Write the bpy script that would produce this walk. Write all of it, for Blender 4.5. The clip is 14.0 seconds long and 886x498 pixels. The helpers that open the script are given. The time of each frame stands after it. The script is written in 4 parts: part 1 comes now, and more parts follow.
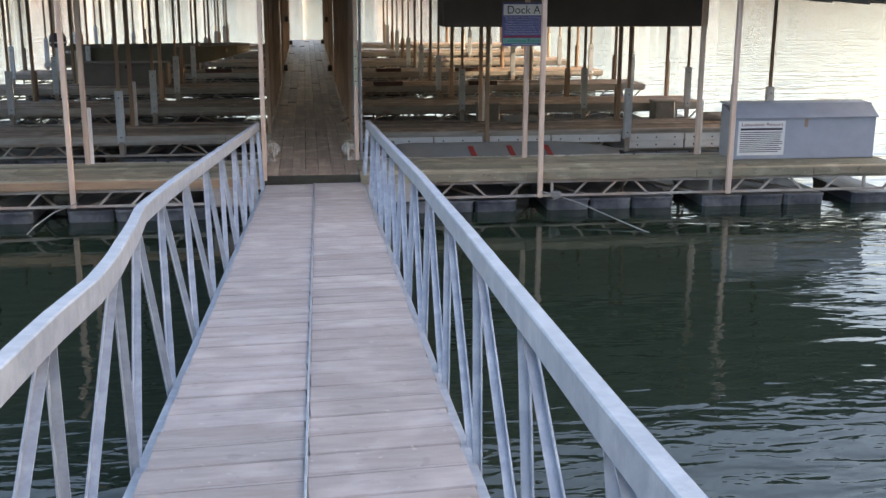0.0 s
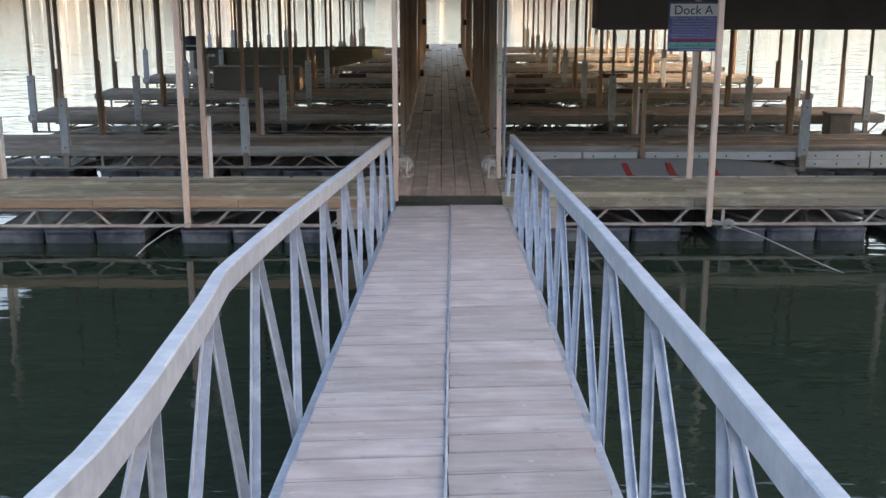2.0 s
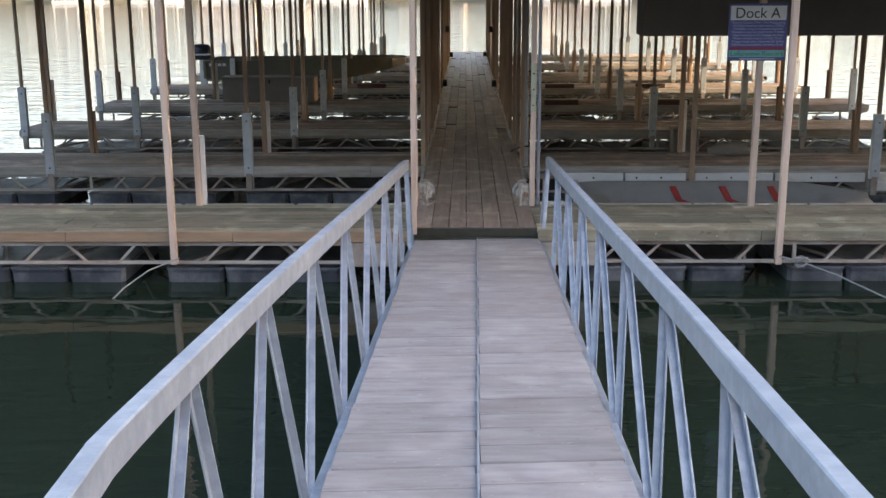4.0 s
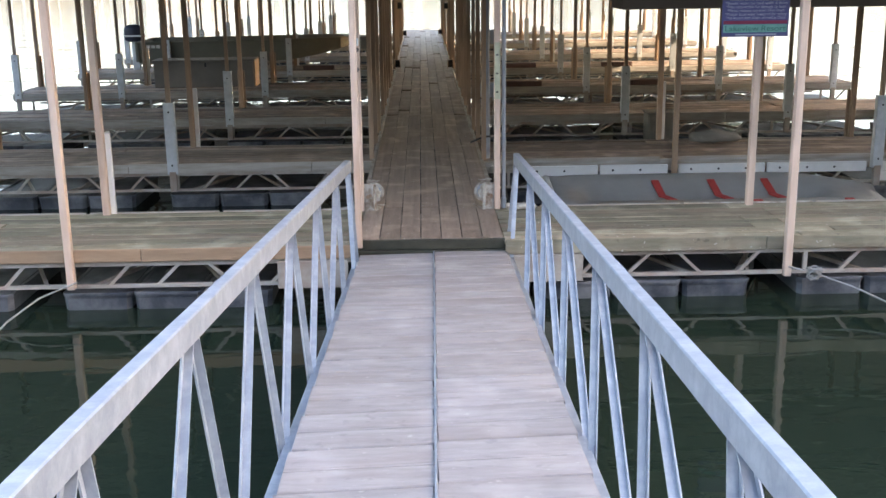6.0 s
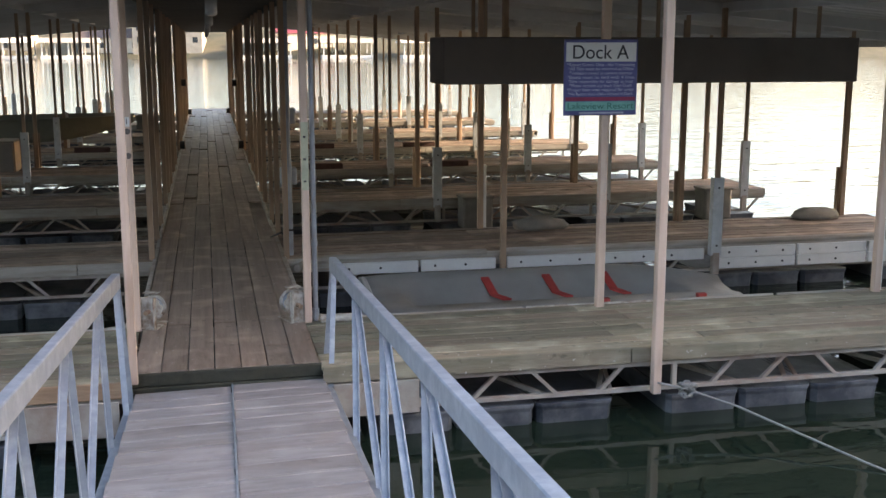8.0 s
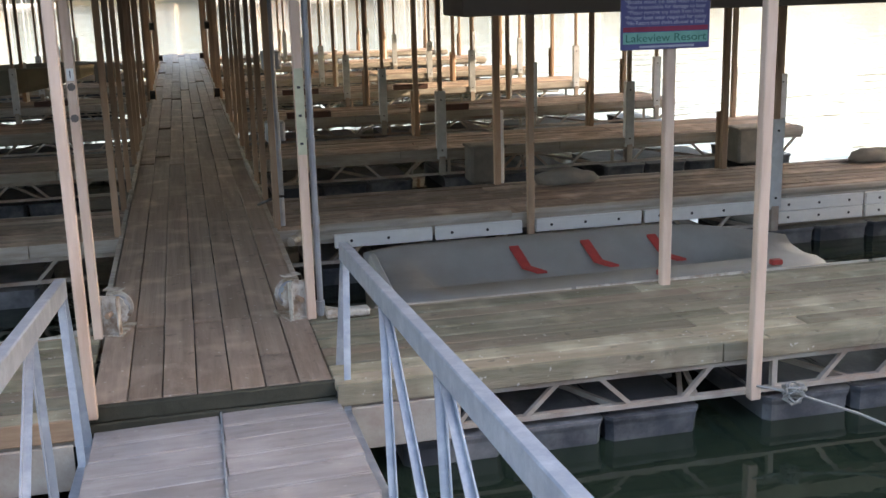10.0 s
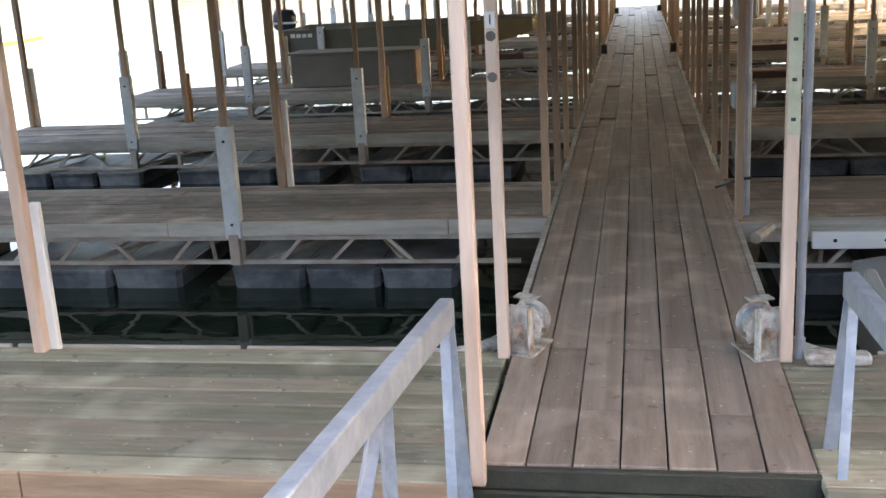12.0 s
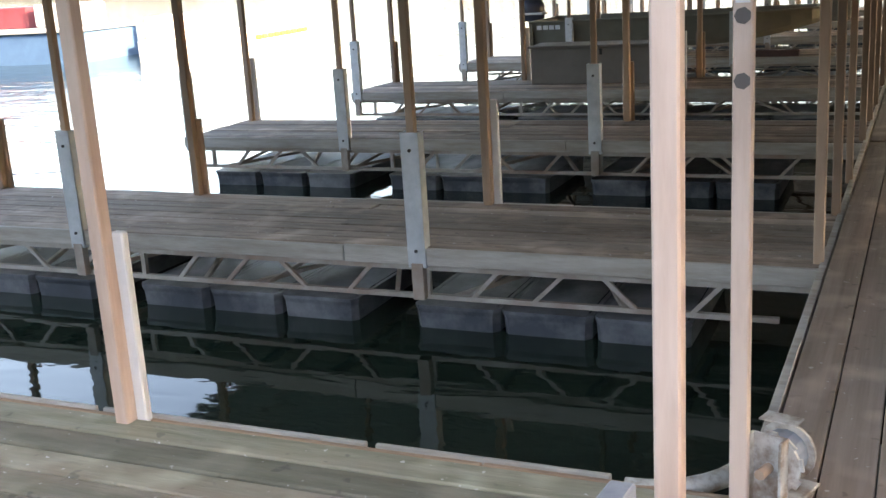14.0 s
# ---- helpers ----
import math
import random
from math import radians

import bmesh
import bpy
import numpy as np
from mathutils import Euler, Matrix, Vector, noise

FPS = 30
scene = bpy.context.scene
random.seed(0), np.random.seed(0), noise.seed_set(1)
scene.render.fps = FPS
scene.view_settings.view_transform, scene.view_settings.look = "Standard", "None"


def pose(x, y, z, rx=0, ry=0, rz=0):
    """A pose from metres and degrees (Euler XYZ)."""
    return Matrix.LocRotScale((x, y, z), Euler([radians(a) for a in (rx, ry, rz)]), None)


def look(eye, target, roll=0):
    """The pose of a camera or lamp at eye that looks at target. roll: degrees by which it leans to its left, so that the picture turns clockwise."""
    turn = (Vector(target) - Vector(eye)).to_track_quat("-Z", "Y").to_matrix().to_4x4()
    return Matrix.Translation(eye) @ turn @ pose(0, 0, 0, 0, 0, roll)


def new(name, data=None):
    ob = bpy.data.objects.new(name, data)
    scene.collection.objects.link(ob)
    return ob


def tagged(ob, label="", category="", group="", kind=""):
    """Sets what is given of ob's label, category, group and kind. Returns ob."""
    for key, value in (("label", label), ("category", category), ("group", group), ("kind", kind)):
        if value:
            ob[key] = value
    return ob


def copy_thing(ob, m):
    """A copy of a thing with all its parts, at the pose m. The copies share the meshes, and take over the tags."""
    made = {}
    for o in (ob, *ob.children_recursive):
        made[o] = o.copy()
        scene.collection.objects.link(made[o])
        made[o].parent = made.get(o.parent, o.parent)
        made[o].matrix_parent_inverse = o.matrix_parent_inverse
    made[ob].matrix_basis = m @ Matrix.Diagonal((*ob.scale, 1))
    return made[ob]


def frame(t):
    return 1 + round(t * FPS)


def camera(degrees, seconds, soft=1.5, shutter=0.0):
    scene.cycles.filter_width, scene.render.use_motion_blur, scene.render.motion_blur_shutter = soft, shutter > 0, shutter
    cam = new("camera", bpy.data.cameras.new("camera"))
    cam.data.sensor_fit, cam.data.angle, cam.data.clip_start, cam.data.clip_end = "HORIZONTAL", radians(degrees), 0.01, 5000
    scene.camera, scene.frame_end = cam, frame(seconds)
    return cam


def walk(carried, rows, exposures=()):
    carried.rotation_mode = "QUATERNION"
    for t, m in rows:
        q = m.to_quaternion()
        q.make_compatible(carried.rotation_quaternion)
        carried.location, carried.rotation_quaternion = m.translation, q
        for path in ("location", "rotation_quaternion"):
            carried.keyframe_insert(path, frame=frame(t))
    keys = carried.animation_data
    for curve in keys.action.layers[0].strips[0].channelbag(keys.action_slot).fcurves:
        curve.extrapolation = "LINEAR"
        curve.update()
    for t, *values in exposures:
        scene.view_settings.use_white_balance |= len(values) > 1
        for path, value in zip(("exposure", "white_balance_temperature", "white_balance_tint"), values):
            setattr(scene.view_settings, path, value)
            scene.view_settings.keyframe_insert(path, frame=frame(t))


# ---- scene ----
cam = camera(44.5, 14.0)
PATH = [
    (0, (-0.033, -2.092, 2.522), (0.208, -0.167, 2.036), 0.2),
    (0.5, (-0.023, -1.693, 2.491), (0.139, 0.242, 2.015), 0.1),
    (1, (-0.036, -1.268, 2.487), (0.042, 0.672, 2.007), 0.1),
    (1.5, (-0.155, -0.835, 2.464), (-0.126, 1.104, 1.977), 0.2),
    (2, (-0.074, -0.381, 2.424), (-0.072, 1.561, 1.945), -0.0),
    (2.5, (-0.15, 0.031, 2.385), (-0.167, 1.974, 1.913), -0.1),
    (3, (-0.139, 0.438, 2.365), (-0.165, 2.382, 1.9), -0.1),
    (3.2, (-0.097, 0.612, 2.365), (-0.124, 2.557, 1.9), -0.1),
    (5.3, (-0.093, 2.522, 2.251), (-0.158, 4.464, 1.777), -0.4),
    (5.5, (-0.093, 2.672, 2.243), (-0.1, 4.611, 1.751), -0.6),
    (6, (-0.055, 3.098, 2.245), (-0.021, 5.033, 1.741), -0.7),
    (6.5, (-0.103, 3.55, 2.235), (0.004, 5.491, 1.764), -0.8),
    (7, (-0.046, 4.016, 2.179), (0.127, 5.961, 1.747), -0.8),
    (7.5, (-0.086, 4.472, 2.161), (0.258, 6.407, 1.793), 0.1),
    (8, (-0.07, 4.894, 2.131), (0.346, 6.815, 1.764), -0.0),
    (8.2, (-0.012, 5.03, 2.107), (0.408, 6.95, 1.738), -0.2),
    (10.3, (-0.042, 6.898, 2.005), (0.391, 8.787, 1.51), -1.8),
    (10.5, (-0.056, 7.072, 1.969), (0.24, 8.985, 1.466), -2.6),
    (11, (-0.039, 7.467, 1.963), (-0.003, 9.404, 1.47), -2.9),
    (11.5, (-0.076, 7.933, 1.918), (-0.225, 9.862, 1.414), -2.9),
    (12, (-0.012, 8.366, 1.872), (-0.368, 10.264, 1.35), -3.1),
    (12.5, (-0.066, 8.799, 1.809), (-0.456, 10.689, 1.286), -3.0),
    (13, (-0.061, 9.213, 1.76), (-0.571, 11.076, 1.241), -3.0),
    (13.5, (-0.114, 9.643, 1.719), (-0.859, 11.423, 1.192), -3.7),
    (14, (-0.174, 10.053, 1.701), (-0.978, 11.814, 1.196), -3.5),
]
EXPOSURES = [(t, stops, 7600, 18) for t, stops in ((0.0, 2.28), (3.0, 2.3), (5.5, 2.65), (6.0, 2.95), (6.5, 2.78), (7.5, 2.53), (8.0, 2.4), (10.5, 2.8), (11.5, 3.1), (12.5, 3.22), (13.0, 3.25), (14.0, 3.12))]
walk(cam, [(t, look(eye, target, roll)) for t, eye, target, roll in PATH], EXPOSURES)

# ---- light ----
SUN_EL, SUN_AZ = 22.0, 100.0      # degrees; azimuth clockwise from +y
world = bpy.data.worlds.new("sky")
scene.world = world
world.use_nodes = True
wn = world.node_tree
wn.nodes.clear()
w_out = wn.nodes.new("ShaderNodeOutputWorld")
w_bg = wn.nodes.new("ShaderNodeBackground")
w_sky = wn.nodes.new("ShaderNodeTexSky")
w_sky.sky_type = "NISHITA"
w_sky.sun_disc = False
w_sky.sun_elevation = radians(SUN_EL)
w_sky.sun_rotation = radians(SUN_AZ)
w_sky.air_density, w_sky.dust_density, w_sky.ozone_density = 1.0, 2.0, 1.0
w_bg.inputs["Strength"].default_value = 0.15
wn.links.new(w_sky.outputs[0], w_bg.inputs["Color"])
wn.links.new(w_bg.outputs[0], w_out.inputs["Surface"])

sun_data = bpy.data.lights.new("sun", "SUN")
sun_data.energy, sun_data.angle, sun_data.color = 2.5, radians(0.5), (1.0, 0.86, 0.66)
sun = new("sun", sun_data)
az, el = radians(SUN_AZ), radians(SUN_EL)
sun.matrix_world = look((0, 0, 60), (-math.sin(az) * math.cos(el), -math.cos(az) * math.cos(el), 60 - math.sin(el)))


# ---- materials ----
def material(name, base, rough=0.7, metal=0.0, second=None, scale=6.0, stretch=(1, 1, 1), stain=None, stain_scale=0.8,
             stain_amount=0.35, bump=0.15, grain=60.0, per_piece=0.0, coords="Object", spec=0.5, flecks=0.0):
    """Two scales of colour change (grain and stains), fine relief, and a shade for each piece."""
    m = bpy.data.materials.new(name)
    m.use_nodes = True
    nt = m.node_tree
    b = nt.nodes["Principled BSDF"]
    tc = nt.nodes.new("ShaderNodeTexCoord")
    mp = nt.nodes.new("ShaderNodeMapping")
    mp.inputs["Scale"].default_value = stretch
    nt.links.new(tc.outputs[coords], mp.inputs["Vector"])
    info = nt.nodes.new("ShaderNodeObjectInfo")
    shift = nt.nodes.new("ShaderNodeVectorMath")
    shift.operation = "ADD"
    far = nt.nodes.new("ShaderNodeMath")
    far.operation = "MULTIPLY"
    far.inputs[1].default_value = 37.0
    nt.links.new(info.outputs["Random"], far.inputs[0])
    nt.links.new(mp.outputs[0], shift.inputs[0])
    nt.links.new(far.outputs[0], shift.inputs[1])

    def noise_node(s, detail=5.0, r=0.6):
        n = nt.nodes.new("ShaderNodeTexNoise")
        n.inputs["Scale"].default_value = s
        n.inputs["Detail"].default_value = detail
        n.inputs["Roughness"].default_value = r
        nt.links.new(shift.outputs[0], n.inputs["Vector"])
        return n

    def ramp(src, lo, hi):
        r = nt.nodes.new("ShaderNodeMapRange")
        r.inputs["From Min"].default_value, r.inputs["From Max"].default_value = lo, hi
        nt.links.new(src, r.inputs["Value"])
        return r.outputs[0]

    def mix(fac, a, c):
        x = nt.nodes.new("ShaderNodeMix")
        x.data_type = "RGBA"
        if isinstance(fac, float):
            x.inputs["Factor"].default_value = fac
        else:
            nt.links.new(fac, x.inputs["Factor"])
        for sock, v in ((x.inputs[6], a), (x.inputs[7], c)):
            if isinstance(v, tuple):
                sock.default_value = (*v, 1)
            else:
                nt.links.new(v, sock)
        return x.outputs[2]

    second = second or tuple(c * 0.7 for c in base)
    stain = stain or tuple(c * 0.5 for c in base)
    n1 = noise_node(scale)
    col = mix(ramp(n1.outputs["Fac"], 0.3, 0.7), base, second)
    n2 = noise_node(stain_scale, 7.0, 0.65)
    amt = nt.nodes.new("ShaderNodeMath")
    amt.operation = "MULTIPLY"
    amt.inputs[1].default_value = stain_amount
    nt.links.new(ramp(n2.outputs["Fac"], 0.45, 0.7), amt.inputs[0])
    col = mix(amt.outputs[0], col, stain)
    if flecks:
        # knots, nail heads and droppings: small round marks that do not follow the grain
        pos = nt.nodes.new("ShaderNodeNewGeometry")
        for size, lo, hi, tone in ((11.0, 0.655, 0.70, tuple(c * 0.35 for c in base)), (26.0, 0.70, 0.73, (0.62, 0.60, 0.56)), (3.0, 0.52, 0.72, tuple(min(c * 1.7, 0.7) for c in base))):
            spot = nt.nodes.new("ShaderNodeTexNoise")
            spot.inputs["Scale"].default_value = size
            spot.inputs["Detail"].default_value = 2.0
            nt.links.new(pos.outputs["Position"], spot.inputs["Vector"])
            part_of = nt.nodes.new("ShaderNodeMath")
            part_of.operation = "MULTIPLY"
            part_of.inputs[1].default_value = flecks
            nt.links.new(ramp(spot.outputs["Fac"], lo, hi), part_of.inputs[0])
            col = mix(part_of.outputs[0], col, tone)
    if per_piece:
        hsv = nt.nodes.new("ShaderNodeHueSaturation")
        v = nt.nodes.new("ShaderNodeMapRange")
        v.inputs["To Min"].default_value, v.inputs["To Max"].default_value = 1 - per_piece, 1 + per_piece
        nt.links.new(info.outputs["Random"], v.inputs["Value"])
        nt.links.new(v.outputs[0], hsv.inputs["Value"])
        nt.links.new(col, hsv.inputs["Color"])
        col = hsv.outputs[0]
    nt.links.new(col, b.inputs["Base Color"])
    n3 = noise_node(grain, 4.0)
    rr = nt.nodes.new("ShaderNodeMapRange")
    rr.inputs["To Min"].default_value, rr.inputs["To Max"].default_value = max(rough - 0.12, 0.02), min(rough + 0.12, 1)
    nt.links.new(n2.outputs["Fac"], rr.inputs["Value"])
    nt.links.new(rr.outputs[0], b.inputs["Roughness"])
    b.inputs["Metallic"].default_value = metal
    b.inputs["Specular IOR Level"].default_value = spec
    bm_ = nt.nodes.new("ShaderNodeBump")
    bm_.inputs["Strength"].default_value = bump
    bm_.inputs["Distance"].default_value = 0.01
    nt.links.new(n3.outputs["Fac"], bm_.inputs["Height"])
    nt.links.new(bm_.outputs[0], b.inputs["Normal"])
    return m


LENGTHWISE = (0.22, 1.5, 1.5)
WOOD = material("weathered_deck_wood", (0.30, 0.225, 0.175), 0.8, second=(0.135, 0.094, 0.07), scale=14, stretch=LENGTHWISE,
                stain=(0.30, 0.27, 0.23), stain_amount=0.5, bump=0.9, grain=28, per_piece=0.38, flecks=0.6)
WOOD_GREEN = material("algae_deck_wood", (0.265, 0.25, 0.185), 0.8, second=(0.155, 0.152, 0.095), scale=12, stretch=LENGTHWISE,
                      stain=(0.30, 0.215, 0.165), stain_amount=0.8, stain_scale=0.9, bump=0.9, grain=28, per_piece=0.34, flecks=0.6)
WALK_WOOD = material("walkway_wood", (0.33, 0.255, 0.205), 0.52, second=(0.185, 0.138, 0.108), scale=12, stretch=LENGTHWISE,
                     stain=(0.33, 0.29, 0.245), stain_amount=0.4, bump=0.8, grain=28, per_piece=0.2, flecks=0.6)
FASCIA = material("grey_fascia_wood", (0.50, 0.47, 0.42), 0.8, second=(0.34, 0.30, 0.25), scale=12, stretch=LENGTHWISE,
                  stain=(0.12, 0.10, 0.08), stain_amount=0.6, stain_scale=2.0, bump=0.5)
TAN_RIM = material("tan_rim_timber", (0.40, 0.27, 0.17), 0.75, second=(0.27, 0.17, 0.105), scale=12, stretch=LENGTHWISE, stain=(0.16, 0.12, 0.09), stain_amount=0.6, stain_scale=1.8, bump=0.5)
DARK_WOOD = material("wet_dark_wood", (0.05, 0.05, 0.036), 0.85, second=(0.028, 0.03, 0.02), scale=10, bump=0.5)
PEACH = material("peach_painted_post", (0.68, 0.53, 0.43), 0.55, second=(0.60, 0.45, 0.355), scale=5, stretch=(2, 2, 0.3),
                 stain=(0.36, 0.22, 0.15), stain_amount=0.45, stain_scale=2.5, bump=0.1)
RUST = material("rusty_tan_post", (0.42, 0.29, 0.20), 0.65, second=(0.30, 0.205, 0.14), scale=5, stretch=(2, 2, 0.4),
                stain=(0.16, 0.10, 0.07), stain_amount=0.5, stain_scale=1.5, bump=0.15, per_piece=0.3)
GALV = material("galvanised_steel", (0.30, 0.335, 0.375), 0.45, 0.35, second=(0.23, 0.27, 0.32), scale=14,
                stain=(0.48, 0.52, 0.56), stain_amount=0.6, stain_scale=9, bump=0.08)
BRACKET = material("galvanised_bracket", (0.70, 0.73, 0.75), 0.5, 0.2, second=(0.5, 0.54, 0.56), scale=9,
                   stain=(0.40, 0.40, 0.38), stain_amount=0.4, bump=0.08, per_piece=0.1)
TRUSS = material("pale_rusty_truss", (0.46, 0.43, 0.38), 0.65, 0.1, second=(0.33, 0.30, 0.26), scale=6,
                 stain=(0.22, 0.10, 0.06), stain_amount=0.75, stain_scale=1.3, bump=0.2)
FLOAT = material("float_plastic", (0.06, 0.068, 0.082), 0.5, second=(0.035, 0.04, 0.05), scale=4,
                 stain=(0.27, 0.28, 0.29), stain_amount=0.7, stain_scale=2.2, bump=0.15)
PANEL = material("gangway_plank", (0.34, 0.32, 0.322), 0.75, second=(0.235, 0.22, 0.218), scale=7, stretch=(0.5, 2.2, 1),
                 stain=(0.23, 0.195, 0.18), stain_amount=0.65, stain_scale=1.6, bump=0.6, grain=120, per_piece=0.1, flecks=0.25)
ROOF = material("roof_sheet", (0.70, 0.70, 0.69), 0.5, 0.1, second=(0.6, 0.6, 0.59), scale=2, stain=(0.3, 0.27, 0.24), stain_amount=0.3)
# dark base colour stands for the shade of the tunnel over the walkway
CEIL = material("shade_dark_soffit", (0.10, 0.09, 0.08), 0.8, scale=3)
BEAM = material("brown_sheet_box", (0.14, 0.12, 0.11), 0.7, second=(0.115, 0.10, 0.09), scale=3, stain=(0.07, 0.06, 0.05), stain_scale=1.2, bump=0.1)
HULL = material("grey_boat_hull", (0.29, 0.29, 0.28), 0.55, second=(0.245, 0.245, 0.235), scale=4, stain=(0.22, 0.21, 0.18), stain_amount=0.5, bump=0.1)
OLIVE = material("olive_boat_hull", (0.18, 0.175, 0.14), 0.5, second=(0.15, 0.145, 0.115), scale=4, bump=0.06)
BROWN_BOX = material("brown_grey_box", (0.205, 0.19, 0.17), 0.75, second=(0.175, 0.16, 0.14), scale=5, bump=0.1)
STEEL_BOX = material("grey_painted_box", (0.36, 0.40, 0.46), 0.5, 0.1, second=(0.31, 0.35, 0.41), scale=4, stain=(0.2, 0.2, 0.2), stain_amount=0.35, bump=0.06)
RED = material("red_strap", (0.42, 0.05, 0.04), 0.6, second=(0.3, 0.03, 0.03), scale=20)
WHITE = material("white_paint", (0.78, 0.78, 0.76), 0.5, second=(0.7, 0.7, 0.68), scale=8, stain_amount=0.15)
OFFWHITE = material("chipped_white_steel", (0.62, 0.60, 0.55), 0.55, 0.1, second=(0.38, 0.35, 0.30), scale=18, stain=(0.2, 0.11, 0.06),
                    stain_amount=0.9, stain_scale=9, bump=0.2)
BLACK = material("black_plastic", (0.02, 0.02, 0.022), 0.45, scale=8, bump=0.05)
NAVY = material("navy_sign_paint", (0.10, 0.105, 0.27), 0.4, second=(0.085, 0.09, 0.24), scale=8, stain_amount=0.1, bump=0.02)
TEAL = material("teal_sign_paint", (0.20, 0.55, 0.48), 0.4, scale=8, stain_amount=0.1, bump=0.02)
TEAL_DARK = material("dark_teal_paint", (0.03, 0.22, 0.18), 0.4, scale=8, bump=0.02)
CRIMSON = material("crimson_sign_paint", (0.35, 0.04, 0.10), 0.4, scale=8, stain_amount=0.1, bump=0.02)
PALE_INK = material("pale_lettering", (0.55, 0.56, 0.72), 0.5, scale=8, bump=0.02)
DARK_INK = material("dark_lettering", (0.03, 0.03, 0.04), 0.5, scale=8, bump=0.02)
ROPE = material("white_rope", (0.36, 0.36, 0.34), 0.9, scale=40, bump=0.6)
CANVAS = material("dusty_canvas", (0.25, 0.23, 0.20), 0.9, second=(0.18, 0.165, 0.145), scale=7, bump=0.5)
PIPE = material("grey_conduit", (0.33, 0.37, 0.42), 0.45, 0.3, scale=8)
GLASS_W = material("lamp_glass", (0.6, 0.62, 0.62), 0.2, scale=8, bump=0.02)
SHORE = material("wooded_bank", (0.10, 0.085, 0.055), 0.95, second=(0.055, 0.06, 0.035), scale=0.25, stain=(0.18, 0.15, 0.10), stain_scale=0.05, bump=1.0, grain=0.8)
HOUSE = material("pale_siding", (0.62, 0.55, 0.45), 0.8, scale=0.5, per_piece=0.35)
SHINGLE = material("roof_shingle", (0.16, 0.12, 0.11), 0.85, scale=1.0, per_piece=0.4)
PANE = material("window_pane", (0.04, 0.05, 0.06), 0.15, scale=1)
BARGE_BLUE = material("blue_barge_paint", (0.10, 0.20, 0.34), 0.5, second=(0.08, 0.16, 0.28), scale=2, bump=0.05)
BARGE_WHITE = material("white_barge_paint", (0.75, 0.74, 0.70), 0.55, scale=2, bump=0.05)
YELLOW = material("yellow_float", (0.75, 0.50, 0.05), 0.5, scale=4, bump=0.05)
MAROON = material("maroon_paint", (0.26, 0.05, 0.06), 0.5, scale=2, bump=0.05)


def water_material():
    m = bpy.data.materials.new("lake_water")
    m.use_nodes = True
    nt = m.node_tree
    b = nt.nodes["Principled BSDF"]
    b.inputs["Base Color"].default_value = (0.013, 0.023, 0.016, 1)
    b.inputs["Roughness"].default_value = 0.03
    b.inputs["IOR"].default_value = 1.33
    tc = nt.nodes.new("ShaderNodeTexCoord")
    heights = []
    for s, stretch, amount in ((0.8, (0.5, 1.3, 1), 0.55), (3.2, (0.45, 1.3, 1), 0.30), (9.0, (0.7, 1.2, 1), 0.05)):
        mp = nt.nodes.new("ShaderNodeMapping")
        mp.inputs["Scale"].default_value = stretch
        mp.inputs["Rotation"].default_value = (0, 0, radians(-18))
        n = nt.nodes.new("ShaderNodeTexNoise")
        n.inputs["Scale"].default_value = s
        n.inputs["Detail"].default_value = 2.0
        n.inputs["Distortion"].default_value = 0.4
        k = nt.nodes.new("ShaderNodeMath")
        k.operation = "MULTIPLY"
        k.inputs[1].default_value = amount
        nt.links.new(tc.outputs["Object"], mp.inputs["Vector"])
        nt.links.new(mp.outputs[0], n.inputs["Vector"])
        nt.links.new(n.outputs["Fac"], k.inputs[0])
        heights.append(k.outputs[0])
    a = heights[0]
    for h in heights[1:]:
        add = nt.nodes.new("ShaderNodeMath")
        nt.links.new(a, add.inputs[0])
        nt.links.new(h, add.inputs[1])
        a = add.outputs[0]
    # calm in the lee of the docks and gangway, rippled in the open
    xyz = nt.nodes.new("ShaderNodeSeparateXYZ")
    nt.links.new(tc.outputs["Object"], xyz.inputs[0])

    def open_water(axis, shut, wide, low):
        r = nt.nodes.new("ShaderNodeMapRange")
        r.interpolation_type = "SMOOTHSTEP"
        r.inputs["From Min"].default_value, r.inputs["From Max"].default_value = shut, wide
        r.inputs["To Min"].default_value, r.inputs["To Max"].default_value = low, 0.5
        nt.links.new(xyz.outputs[axis], r.inputs["Value"])
        return r.outputs[0]

    strength = open_water("Y", 9.5, 3.0, 0.08)
    for edge in (open_water("X", -6.5, -10.0, 0.05), open_water("X", 3.2, 6.5, 0.05), open_water("Y", 43.0, 48.0, 0.05)):
        most = nt.nodes.new("ShaderNodeMath")
        most.operation = "MAXIMUM"
        nt.links.new(strength, most.inputs[0])
        nt.links.new(edge, most.inputs[1])
        strength = most.outputs[0]
    bp = nt.nodes.new("ShaderNodeBump")
    nt.links.new(strength, bp.inputs["Strength"])
    bp.inputs["Distance"].default_value = 0.125
    nt.links.new(a, bp.inputs["Height"])
    nt.links.new(bp.outputs[0], b.inputs["Normal"])
    return m


WATER = water_material()


